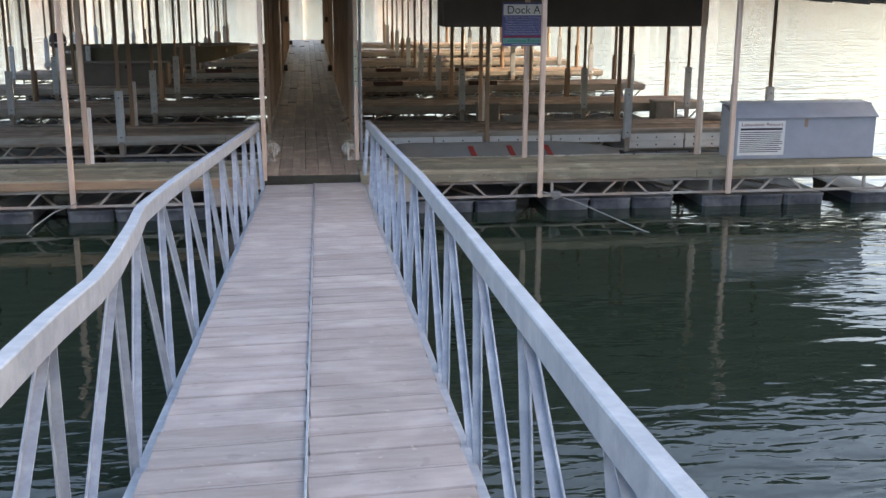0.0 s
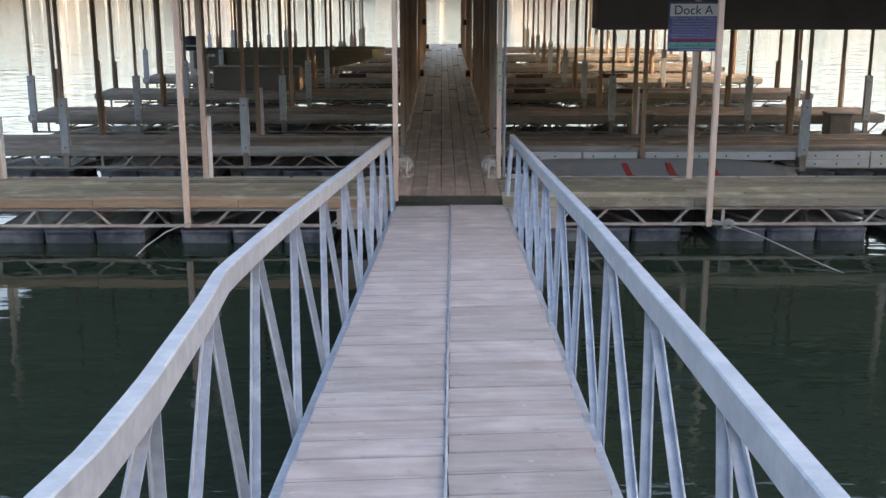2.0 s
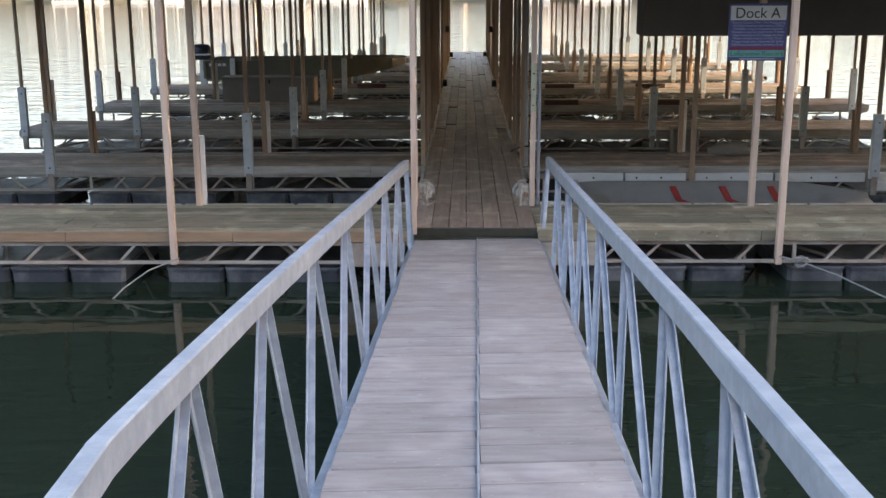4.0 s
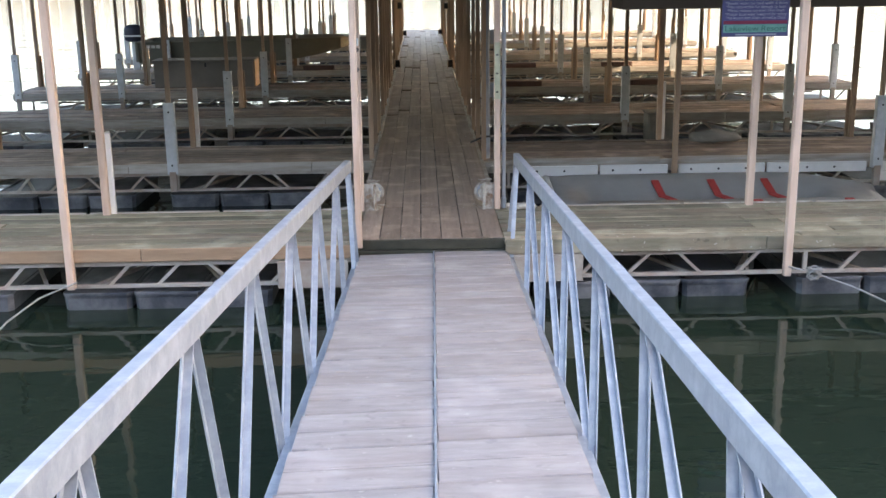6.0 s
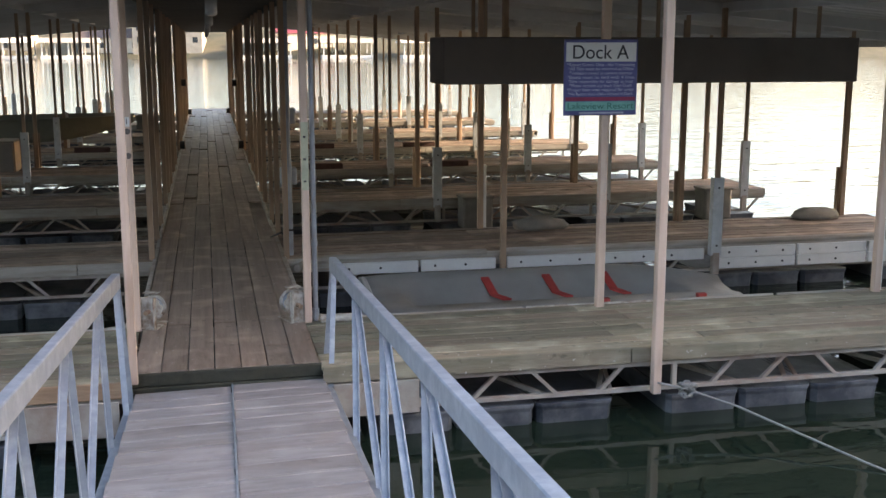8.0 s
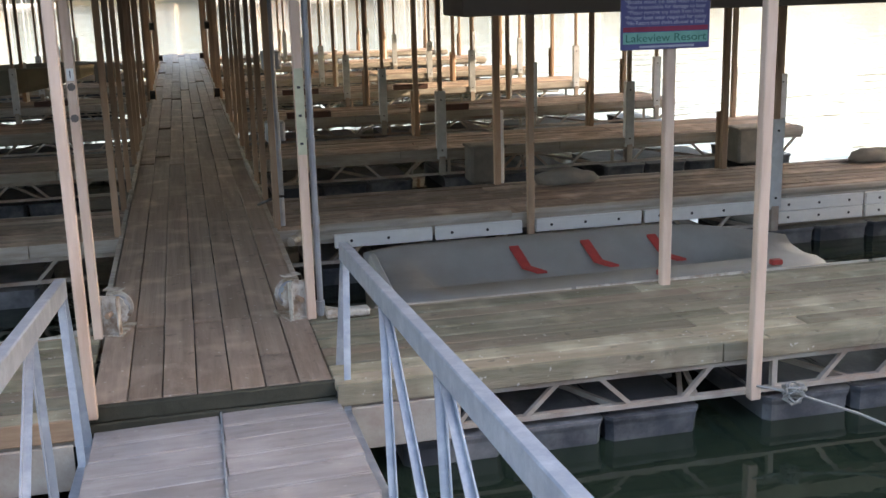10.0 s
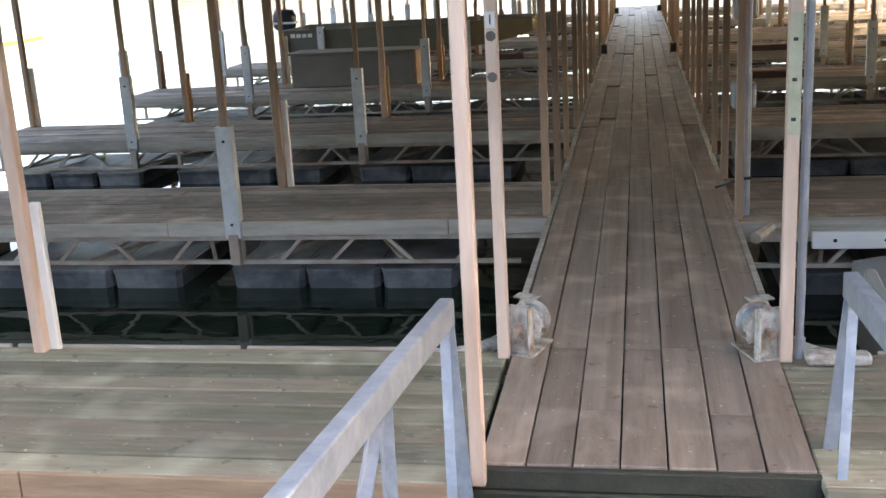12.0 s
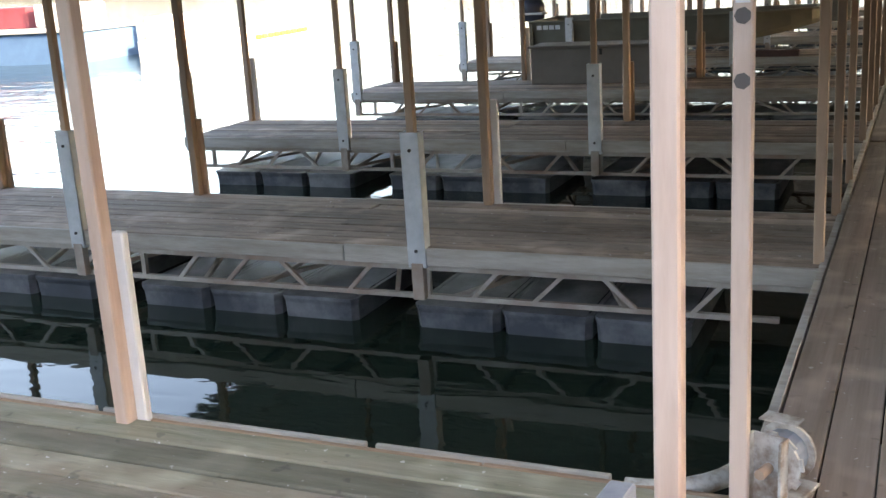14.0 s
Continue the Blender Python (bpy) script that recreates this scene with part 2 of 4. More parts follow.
# ---- mesh building ----
class Build:
    """Gathers boxes, bars, tubes and plates into one mesh."""

    def __init__(self):
        self.bm = bmesh.new()

    def box(self, x0, x1, y0, y1, z0, z1, m=None):
        vs = [self.bm.verts.new((x, y, z)) for x in (x0, x1) for y in (y0, y1) for z in (z0, z1)]
        if m is not None:
            for v in vs:
                v.co = m @ v.co
        for f in ((0, 1, 3, 2), (4, 6, 7, 5), (0, 4, 5, 1), (2, 3, 7, 6), (0, 2, 6, 4), (1, 5, 7, 3)):
            self.bm.faces.new([vs[i] for i in f])
        return self

    def bar(self, p, q, w, h=None, up=(0, 0, 1)):
        """A straight bar of width w and depth h from p to q."""
        p, q = Vector(p), Vector(q)
        d = q - p
        a = d.normalized()
        s = a.cross(Vector(up))
        s = s.normalized() if s.length > 1e-4 else Vector((1, 0, 0))
        u = s.cross(a)
        m = Matrix(((s.x, a.x, u.x, p.x), (s.y, a.y, u.y, p.y), (s.z, a.z, u.z, p.z), (0, 0, 0, 1)))
        h = h or w
        return self.box(-w / 2, w / 2, 0, d.length, -h / 2, h / 2, m)

    def tube(self, points, r, n=8):
        points = [Vector(p) for p in points]
        rings = []
        for i, p in enumerate(points):
            a = (points[min(i + 1, len(points) - 1)] - points[max(i - 1, 0)]).normalized()
            s = a.cross(Vector((0, 0, 1)))
            s = s.normalized() if s.length > 1e-3 else Vector((1, 0, 0))
            u = s.cross(a)
            rr = r[i] if isinstance(r, (list, tuple)) else r
            rings.append([self.bm.verts.new(p + rr * (math.cos(k * 2 * math.pi / n) * s + math.sin(k * 2 * math.pi / n) * u)) for k in range(n)])
        for r0, r1 in zip(rings, rings[1:]):
            for k in range(n):
                self.bm.faces.new((r0[k], r0[(k + 1) % n], r1[(k + 1) % n], r1[k]))
        self.bm.faces.new(rings[0][::-1])
        self.bm.faces.new(rings[-1])
        return self

    def prism(self, outline, x0, x1):
        """An outline in y and z drawn out along x."""
        a = [self.bm.verts.new((x0, y, z)) for y, z in outline]
        c = [self.bm.verts.new((x1, y, z)) for y, z in outline]
        n = len(outline)
        for i in range(n):
            self.bm.faces.new((a[i], a[(i + 1) % n], c[(i + 1) % n], c[i]))
        self.bm.faces.new(a[::-1])
        self.bm.faces.new(c)
        return self

    def loft(self, rings, cap=True):
        vs = [[self.bm.verts.new(p) for p in r] for r in rings]
        for r0, r1 in zip(vs, vs[1:]):
            for k in range(len(r0) - 1):
                self.bm.faces.new((r0[k], r0[k + 1], r1[k + 1], r1[k]))
        if cap:
            self.bm.faces.new(vs[0][::-1])
            self.bm.faces.new(vs[-1])
        return self

    def mesh(self, name, mat, bevel=0.0, smooth=False, seg=1):
        if bevel:
            bmesh.ops.bevel(self.bm, geom=self.bm.edges[:], offset=bevel, segments=seg, affect="EDGES", profile=0.5)
        bmesh.ops.recalc_face_normals(self.bm, faces=self.bm.faces)
        me = bpy.data.meshes.new(name)
        self.bm.to_mesh(me)
        self.bm.free()
        me.materials.append(mat)
        if smooth:
            for p in me.polygons:
                p.use_smooth = True
        return me


def part(name, me, parent=None, m=None, label=""):
    ob = new(name, me)
    if parent is not None:
        ob.parent = parent
    if m is not None:
        ob.matrix_basis = m
    return tagged(ob, label) if label else ob


def empty(name, m, label, category, group="", kind=""):
    ob = new(name)
    ob.matrix_basis = m
    ob.empty_display_size = 0.2
    return tagged(ob, label, category, group, kind)


# ---- the plan ----
SKEW = 0.006                       # the cross docks run a little aslant of the walkway
SLANT = math.degrees(math.atan(SKEW))
WATER_Z = -0.54
HALF = 0.62                        # half the walkway's width
WALK_END = 44.1
LEFT_END, RIGHT_END = -7.85, 8.25
FRONT = (12.02, 13.28)             # front edge and back edge of each cross dock, at x = 0
LEFT_ROWS = [(y, y + 1.28) for y in (16.03, 20.07, 24.06, 28.1, 32.1, 36.1, 40.1)]
RIGHT_ROWS = [(15.87, 17.3), (19.95, 21.25), (24.0, 25.35), (27.95, 29.35), (31.8, 33.3), (36.1, 37.5), (40.6, 42.0)]
POST_X = (3.06, 5.62, 7.75)
RAMP_END, RAMP_Z, RAMP_SLOPE = 12.05, -0.11, 0.0775


def aslant(x, yq, z=0.0):
    """The pose at x along a cross dock whose edge crosses the walkway's middle at yq."""
    return pose(x, yq + SKEW * x, z, 0, 0, SLANT)


def roof_z(x):
    return 2.98 - 0.088 * abs(x)


# ---- water, banks ----
me = bpy.data.meshes.new("water")
me.from_pydata([(-3000, -3000, 0), (3000, -3000, 0), (3000, 3000, 0), (-3000, 3000, 0)], [], [(0, 1, 2, 3)])
me.materials.append(WATER)
tagged(part("water", me, m=pose(0, 0, WATER_Z)), "dark green lake water, rippled", "lake", kind="structure")


def bank(name, x0, x1, y, depth, height, label, seed, rise=0.25):
    """A long uneven wooded bank whose foot stands at y."""
    rng = random.Random(seed)
    n, rows = 110, 7
    verts, faces = [], []
    for j in range(rows):
        for i in range(n):
            t = i / (n - 1)
            x = x0 + (x1 - x0) * t
            k = j / (rows - 1)
            h = height * k ** 0.8 * (0.72 + 0.5 * noise.noise(Vector((x * 0.012, seed, 0))) + 0.12 * rng.random() * (1 + k))
            verts.append((x, y + depth * k + 12 * noise.noise(Vector((x * 0.01, 5 + seed, 0))), h - 0.6 if j == 0 else h))
    for j in range(rows - 1):
        for i in range(n - 1):
            a = j * n + i
            faces.append((a, a + 1, a + 1 + n, a + n))
    me = bpy.data.meshes.new(name)
    me.from_pydata(verts, [], faces)
    me.materials.append(SHORE)
    return tagged(part(name, me), label, "shore", kind="structure")


bank("backdrop", -700, 900, 270, 120, 30, "far wooded lake bank in low sun", 3)
bank("ground", -500, 500, -22, -90, 40, "wooded hillside behind the shore end of the gangway", 8)
# out-of-view bank, added to keep direct sun off the gangway and docks
sun_block = bank("bank_east", -420, 25, -42, -90, 75, "out-of-view wooded bank added to keep the sun off the docks", 14)
sun_block.matrix_basis = pose(0, 0, 0, 0, 0, 82)


# ---- gangway ----
def ramp_x(y):
    return 0.025 - 0.00984 * (RAMP_END - y)


def ramp_z(y):
    return RAMP_Z + RAMP_SLOPE * (RAMP_END - y)


def rail_x(side, y):
    """The handrails stand outside the planks; one of them has been knocked out of line."""
    off = 0.665
    if side < 0:
        knots = ((-9, 0.72), (1.1, 0.73), (1.66, 0.712), (2.1, 0.73), (2.5, 0.762), (3.0, 0.80), (3.65, 0.865), (4.6, 0.865), (5.5, 0.855), (7.2, 0.812), (9.1, 0.765), (12.3, 0.695))
        for (ya, a), (yb, c) in zip(knots, knots[1:]):
            if ya <= y <= yb:
                k = (y - ya) / (yb - ya)
                off = a + (c - a) * k
    else:
        knots = ((-9, 0.68), (0.0, 0.695), (2.5, 0.73), (5.0, 0.75), (8.0, 0.735), (12.6, 0.725))
        for (ya, a), (yb, c) in zip(knots, knots[1:]):
            if ya <= y <= yb:
                off = a + (c - a) * (y - ya) / (yb - ya)
    return ramp_x(y) + side * off


gangway = empty("gangway", pose(0, 0, 0), "sloping galvanised gangway with pale grey planks and steel handrails", "gangway")
RAIL = 0.79
for side in (-1, 1):
    ys = [-6.1 + 0.18 * i for i in range(100)] + ([11.93] if side < 0 else [12.2, 12.36])
    bb = Build()
    prof = ((-0.027, 0.0), (-0.027, 0.088), (-0.022, 0.093), (0.022, 0.093), (0.027, 0.088), (0.027, 0.0), (-0.027, 0.0))
    bb.loft([[(rail_x(side, y) + px, y, ramp_z(y) + RAIL - 0.07 + pz) for px, pz in prof] for y in ys])
    part("handrail", bb.mesh("handrail", GALV), gangway, label="galvanised box-section handrail")
    nodes = [11.05 - 1.11 * k for k in range(15)] if side < 0 else [11.1 - 1.11 * k for k in range(15)]
    ye = 11.92 if side < 0 else 12.33
    part("baluster", Build().bar((rail_x(side, ye), ye, ramp_z(ye) + RAIL - 0.06), (ramp_x(12.02) + side * 0.65, ye - 0.02, ramp_z(12.0) - 0.16), 0.05, 0.012, up=(0, 1, 0.01))
         .bar((rail_x(side, ye - 0.04), ye - 0.04, ramp_z(ye) + RAIL - 0.06), (ramp_x(ye) + side * 0.65, ye - 0.36, ramp_z(12.0) - 0.14), 0.036, 0.008, up=(0, 1, 0.01))
         .mesh("baluster", GALV), gangway)
    for k, ya in enumerate(nodes):
        # an upright and a brace that runs down to the foot of the next upright
        legs = [(ya + 0.03, ya - 0.17 if side < 0 else ya - 0.38), (ya - 0.03, ya - 1.28 if side < 0 else ya - 1.42)]
        for y0, y1 in legs:
            if max(y0, y1) > 12.06:
                y1 = 12.0
            top = (rail_x(side, y0), y0, ramp_z(y0) + RAIL - 0.06)
            foot = (ramp_x(y1) + side * 0.675, y1, ramp_z(y1) - 0.15)
            bb = Build()
            bb.bar(top, foot, 0.036, 0.006, up=(0, 1, 0.01))
            bb.bar((top[0] + side * 0.015, top[1] - 0.013, top[2]), (foot[0] + side * 0.015, foot[1] - 0.013, foot[2]), 0.006, 0.026, up=(0, 1, 0.01))
            part("baluster", bb.mesh("baluster", GALV), gangway)
    bb = Build()
    bb.bar((ramp_x(-6.1) + side * 0.655, -6.1, ramp_z(-6.1) - 0.11), (ramp_x(12.0) + side * 0.655, 12.0, ramp_z(12.0) - 0.11), 0.05, 0.12)
    part("stringer", bb.mesh("stringer", GALV, 0.004), gangway)
bb = Build()
for k in range(15):
    y = 11.6 - 1.15 * k
    bb.bar((ramp_x(y) - 0.63, y, ramp_z(y) - 0.10), (ramp_x(y) + 0.63, y, ramp_z(y) - 0.10), 0.05, 0.06)
bb.bar((ramp_x(12.06), 12.06, ramp_z(12.06) - 0.006), (ramp_x(-6.1), -6.1, ramp_z(-6.1) - 0.006), 0.012, 0.03)
bb.bar((ramp_x(12.0), 12.0, ramp_z(12.0) - 0.055), (ramp_x(-6.1), -6.1, ramp_z(-6.1) - 0.055), 0.06, 0.02)
part("crossbar", bb.mesh("crossbar", GALV, 0.003), gangway)


def gang_plank_mesh():
    bb = Build()
    bb.prism([(-0.2235, -0.035), (-0.2235, -0.006), (-0.2185, 0.0), (-0.020, 0.0), (-0.016, -0.009), (-0.012, -0.009), (-0.008, 0.0), (0.008, 0.0), (0.012, -0.003), (0.016, -0.003), (0.020, 0.0),
              (0.2185, 0.0), (0.2235, -0.006), (0.2235, -0.035)], -0.308, 0.308)
    for v in bb.bm.verts:
        v.co.y += 0.07 * v.co.x
    return bb.mesh("gangway_plank", PANEL)


gp = gang_plank_mesh()
rng = random.Random(4)
tilt = -math.degrees(math.atan(RAMP_SLOPE))
for k in range(39):
    for side in (-1, 1):
        y = RAMP_END - 0.24 - 0.46 * k
        part("plank", gp, gangway, pose(ramp_x(y) + side * 0.3155, y + 0.035 * side, ramp_z(y) + rng.uniform(-0.003, 0.002), tilt, 0, 0.9 + rng.uniform(-0.25, 0.25)))


# ---- posts ----
def post_mesh(name, size, z0, z1, mat):
    return Build().box(-size / 2, size / 2, -size / 2, size / 2, z0, z1).mesh(name, mat, size * 0.1)


def post(x, y, label, mat, size=0.085, z0=-0.02, lean=(0, 0), group="roof posts", top=None, name="roof_post"):
    top = roof_z(x) + 0.06 if top is None else top
    ob = part(name, post_mesh("post", size, 0, top - z0, mat), m=pose(x, y, z0, lean[0], lean[1], SLANT))
    return tagged(ob, label, "post", group)


def bracket_mesh():
    bb = Build()
    bb.box(-0.062, 0.062, -0.022, -0.014, 0, 0.86).box(-0.062, -0.055, -0.022, 0.06, 0, 0.86).box(0.055, 0.062, -0.022, 0.06, 0, 0.86)
    return bb.mesh("bracket", BRACKET, 0.002)


def bolt_mesh():
    bb = Build()
    bb.tube([(0, -0.021, 0), (0, -0.032, 0)], 0.012, 6)
    return bb.mesh("bolt", BLACK)


BRACKET_ME, BOLT_ME = bracket_mesh(), bolt_mesh()
BOARD_ME = Build().box(-0.028, 0.028, -0.02, 0.02, -0.1, 0.76).mesh("bumper_board", WHITE, 0.006)
BOARD_BROWN_ME = Build().box(-0.06, 0.06, -0.02, 0.02, -0.1, 0.62).mesh("bumper_board", RUST, 0.006)
STUB_ME = Build().box(-0.04, 0.04, -0.03, 0.03, -0.22, 0.02).mesh("stub", TRUSS, 0.004)


def bracket_post(x, yq):
    """A thin roof post held at the dock's front edge in a tall channel bracket."""
    e = empty("bracket_post", aslant(x, yq - 0.05), "thin rust-brown roof post in a tall galvanised bracket", "post", "bracketed roof posts")
    part("bracket", BRACKET_ME, e, pose(0, 0, -0.13), "galvanised channel bracket with bolts")
    for z in (-0.02, 0.62):
        part("bolt", BOLT_ME, e, pose(0, 0, z))
    part("post", post_mesh("post", 0.052, 0.0, roof_z(x) + 0.05, RUST), e, pose(0, 0.025, -0.02))
    part("stub", STUB_ME, e, pose(0, 0.0, -0.12))
    return e


def board_post(x, yq, white, size=0.066):
    e = empty("bumper_post", aslant(x, yq), "rust-brown roof post with a bumper board at its foot", "post", "bumper roof posts")
    part("post", post_mesh("post", size, 0, roof_z(x) + 0.05, RUST), e)
    part("bumper_board", BOARD_ME if white else BOARD_BROWN_ME, e, pose(0.055 if white else 0.0, 0.05 if white else 0.058, 0))
    return e


# ---- cross docks ----
def float_mesh():
    """One hollow float tub: tapered, ribbed, with rounded corners."""
    bb = Build()
    rings = []
    for z, inset in ((-0.32, 0.02), (-0.05, 0.008), (-0.02, 0.0), (0.0, 0.0), (0.0, 0.03)):
        x, y, c = 0.292 - inset, 0.5 - inset, 0.035
        rings.append([(-x + c, -y, z), (x - c, -y, z), (x, -y + c, z), (x, y - c, z), (x - c, y, z), (-x + c, y, z), (-x, y - c, z), (-x, -y + c, z), (-x + c, -y, z)])
    bb.loft(rings, cap=False)
    x, y = 0.255, 0.47
    f = [bb.bm.verts.new(p) for p in ((-x, -y, 0), (x, -y, 0), (x, y, 0), (-x, y, 0))]
    bb.bm.faces.new(f)
    return bb.mesh("float", FLOAT)


FLOAT_ME = float_mesh()


def plank_mesh(length, width, mat, thick=0.04):
    return Build().box(0, length, 0, width - 0.014, -thick, 0).mesh("plank", mat, 0.006)


def cross_dock(side, front, back, end, mat, group, label, start=HALF, fascia=FASCIA, floats=True):
    """A slatted dock on trusses and floats, from the walkway's edge out to its end."""
    length = abs(end) - start
    flip = side < 0
    e = empty("dock_finger", aslant(end if flip else start * side, front, -0.004 if start > HALF else 0.0), label, "dock", group, "structure")
    width = back - front
    n = max(6, round(width / 0.165))
    pw = width / n
    pieces = 3 if length > 7.5 else 2
    pl = length / pieces
    me = plank_mesh(pl - 0.004, pw, mat)
    rng = random.Random(int(front * 10) + side)
    for r in range(n):
        cut = rng.choice((0, 0.0, 0.35, -0.3))
        xs = [0] + [pl * k + (cut if 0 < k < pieces else 0) for k in range(1, pieces)] + [length]
        for xa, xb in zip(xs, xs[1:]):
            ob = part("plank", me, e, pose(xa, pw * r, rng.uniform(-0.005, 0.004), rng.uniform(-0.9, 0.9)))
            ob.scale = ((xb - xa - 0.005) / (pl - 0.004), 1, 1)
    # rim timber and metal edge
    bb = Build()
    for y in (-0.028, width + 0.004):
        x = 0
        while x < length - 0.1:
            x1 = min(length, x + rng.uniform(1.6, 2.6))
            bb.box(x + 0.003, x1 - 0.003, y, y + 0.024, -0.115 + rng.uniform(-0.004, 0.004), -0.004 + rng.uniform(-0.004, 0.004))
            x = x1
    bb.box(-0.02 if flip else length, 0.0 if flip else length + 0.02, 0, width, -0.12, -0.01)
    part("fascia", bb.mesh("fascia", fascia, 0.004), e, label="grey weathered rim boards")
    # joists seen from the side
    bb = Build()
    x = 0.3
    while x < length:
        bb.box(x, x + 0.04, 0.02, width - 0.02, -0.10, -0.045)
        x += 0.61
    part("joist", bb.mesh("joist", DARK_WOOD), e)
    bb = Build()
    for y in (0.005, width - 0.02):
        bb.box(0, length, y, y + 0.035, -0.155, -0.118)
        bb.box(0.05, length - 0.25, y, y + 0.04, -0.345, -0.315)
        x = 0.35
        while x < length - 0.2:
            bb.bar((x, y + 0.02, -0.12), (x, y + 0.02, -0.33), 0.034, 0.034)
            for xa, xb in ((x + 0.30, x + 0.50), (x + 0.92, x + 0.70), (x + 1.12, x + 1.34), (x + 1.86, x + 1.66)):
                if xb < length and xa < length:
                    bb.bar((xa, y + 0.02, -0.33 if xa < xb and xa < x + 0.8 else -0.12), (xb, y + 0.02, -0.12 if xa < xb and xa < x + 0.8 else -0.33), 0.026, 0.03, up=(0, 1, 0))
            x += 2.24
    x = 0.5
    while x < length - 1.2:
        bb.bar((x, 0.03, -0.33), (x + 0.55, width - 0.03, -0.33), 0.03)
        bb.bar((x + 1.1, 0.03, -0.33), (x + 0.55, width - 0.03, -0.33), 0.03)
        bb.bar((x + 0.1, 0.03, -0.33), (x + 0.4, width - 0.03, -0.12), 0.025)
        x += 1.5
    part("truss", bb.mesh("truss", TRUSS), e, label="pale painted steel truss with rust")
    if floats:
        x = 0.35
        k = 0
        while x + 0.55 < length:
            part("float", FLOAT_ME, e, pose(x + 0.285, width / 2, -0.385) @ Matrix.Diagonal((1, (width + 0.02) / 1.0, 1, 1)))
            k += 1
            x += 0.595 if k % 3 else 1.0
    return e


cross_dock(-1, 11.94, FRONT[1], LEFT_END, WOOD_GREEN, "front docks", "front cross dock of green-tinged weathered planks on black floats", start=HALF + 0.01, fascia=TAN_RIM)
cross_dock(1, 12.0, FRONT[1], RIGHT_END, WOOD_GREEN, "front docks", "front cross dock of green-tinged weathered planks on black floats", start=HALF + 0.01, fascia=WOOD_GREEN)
for fr, bk in LEFT_ROWS:
    cross_dock(-1, fr, bk, LEFT_END, WOOD, "dock fingers", "weathered brown plank dock finger on steel truss and floats")
for fr, bk in RIGHT_ROWS:
    cross_dock(1, fr, bk, RIGHT_END, WOOD, "dock fingers", "weathered brown plank dock finger on steel truss and floats")

# ---- walkway ----
walkway = empty("walkway", pose(0, 0, 0), "long brown plank walkway down the middle of the dock", "walkway", kind="structure")
NB = 7
bw = 2 * HALF / NB
rng = random.Random(12)
seg = 4.4
wm = Build().box(0, 1, 0, bw - 0.007, -0.04, 0).mesh("plank", WALK_WOOD, 0.0035)
for r in range(NB):
    x = -HALF + bw * r
    y = RAMP_END + 0.05 + SKEW * (x + bw / 2)
    stops = [y, 13.35 + rng.choice((-0.75, 0, 0, 0.0))]
    while stops[-1] < WALK_END:
        stops.append(min(WALK_END, stops[-1] + (seg if stops[-1] < 17 else rng.choice((1.8, 2.4, 3.0)))))
    for ya, yb in zip(stops, stops[1:]):
        ob = part("plank", wm, walkway, pose(x + bw, ya, rng.uniform(-0.003, 0.004), 0, rng.uniform(-0.5, 0.5), 90))
        ob.scale = (yb - ya - 0.005, 1, 1)
bb = Build()
for x in (-HALF - 0.045, HALF + 0.005):
    bb.box(x, x + 0.04, 13.4, WALK_END, -0.16, 0.012)
bb.box(-HALF, HALF, WALK_END, WALK_END + 0.04, -0.16, -0.004)
part("edge_board", bb.mesh("edge_board", FASCIA, 0.004), walkway, label="grey edge boards")
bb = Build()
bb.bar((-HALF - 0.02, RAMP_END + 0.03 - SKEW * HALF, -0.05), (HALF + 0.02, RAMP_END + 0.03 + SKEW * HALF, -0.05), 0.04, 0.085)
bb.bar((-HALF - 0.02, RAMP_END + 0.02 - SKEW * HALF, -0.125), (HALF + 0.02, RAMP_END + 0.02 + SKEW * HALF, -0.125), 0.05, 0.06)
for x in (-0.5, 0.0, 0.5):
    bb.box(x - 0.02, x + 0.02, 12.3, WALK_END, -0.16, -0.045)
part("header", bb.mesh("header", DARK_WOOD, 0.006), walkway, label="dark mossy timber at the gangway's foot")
for k in range(18):
    part("float", FLOAT_ME, walkway, pose(0, 14.3 + 1.65 * k, -0.355, 0, 0, 0) @ Matrix.Diagonal((1.9, 0.6, 1, 1)))
for x, y in ((-1.29, 11.885), (0.70, 11.945)):
    tagged(part("hinge_plate", Build().box(0, 0.59, -0.012, 0.012, -0.36, -0.125).mesh("hinge_plate", TRUSS, 0.003), m=aslant(x, y)), "pale steel gangway hinge plate under the front dock", "plate", "hinge plates")

# ---- roof posts ----
post(-0.61, 12.04, "pale peach-painted steel roof post at the gangway's foot", PEACH, 0.055, -0.06)
post(-0.65, 13.21, "peach-painted roof post with chipped paint, numbered", PEACH, 0.056, 0)
post(0.645, 13.21, "peach-painted roof post with a yellow-green sticker strip", PEACH, 0.058, 0)
for x in (-3.02, -5.75, 3.03, 5.66):
    post(x, 11.93 if x > 0 else 11.88, "pale peach-painted steel roof post at the front dock edge", PEACH, 0.065, -0.34, (0, 0))
for x in (-3.07, -5.7, 5.68, 3.08):
    yq = 13.24
    post(x, yq + SKEW * x, "peach-painted steel roof post on the front dock", PEACH, 0.066, -0.014)
    if x != 3.08:
        tagged(part("bumper_board", BOARD_ME, m=aslant(x + 0.052, yq + 0.045) @ pose(0, 0, 0.02)), "white bumper board beside a dock post", "board", "bumper boards")
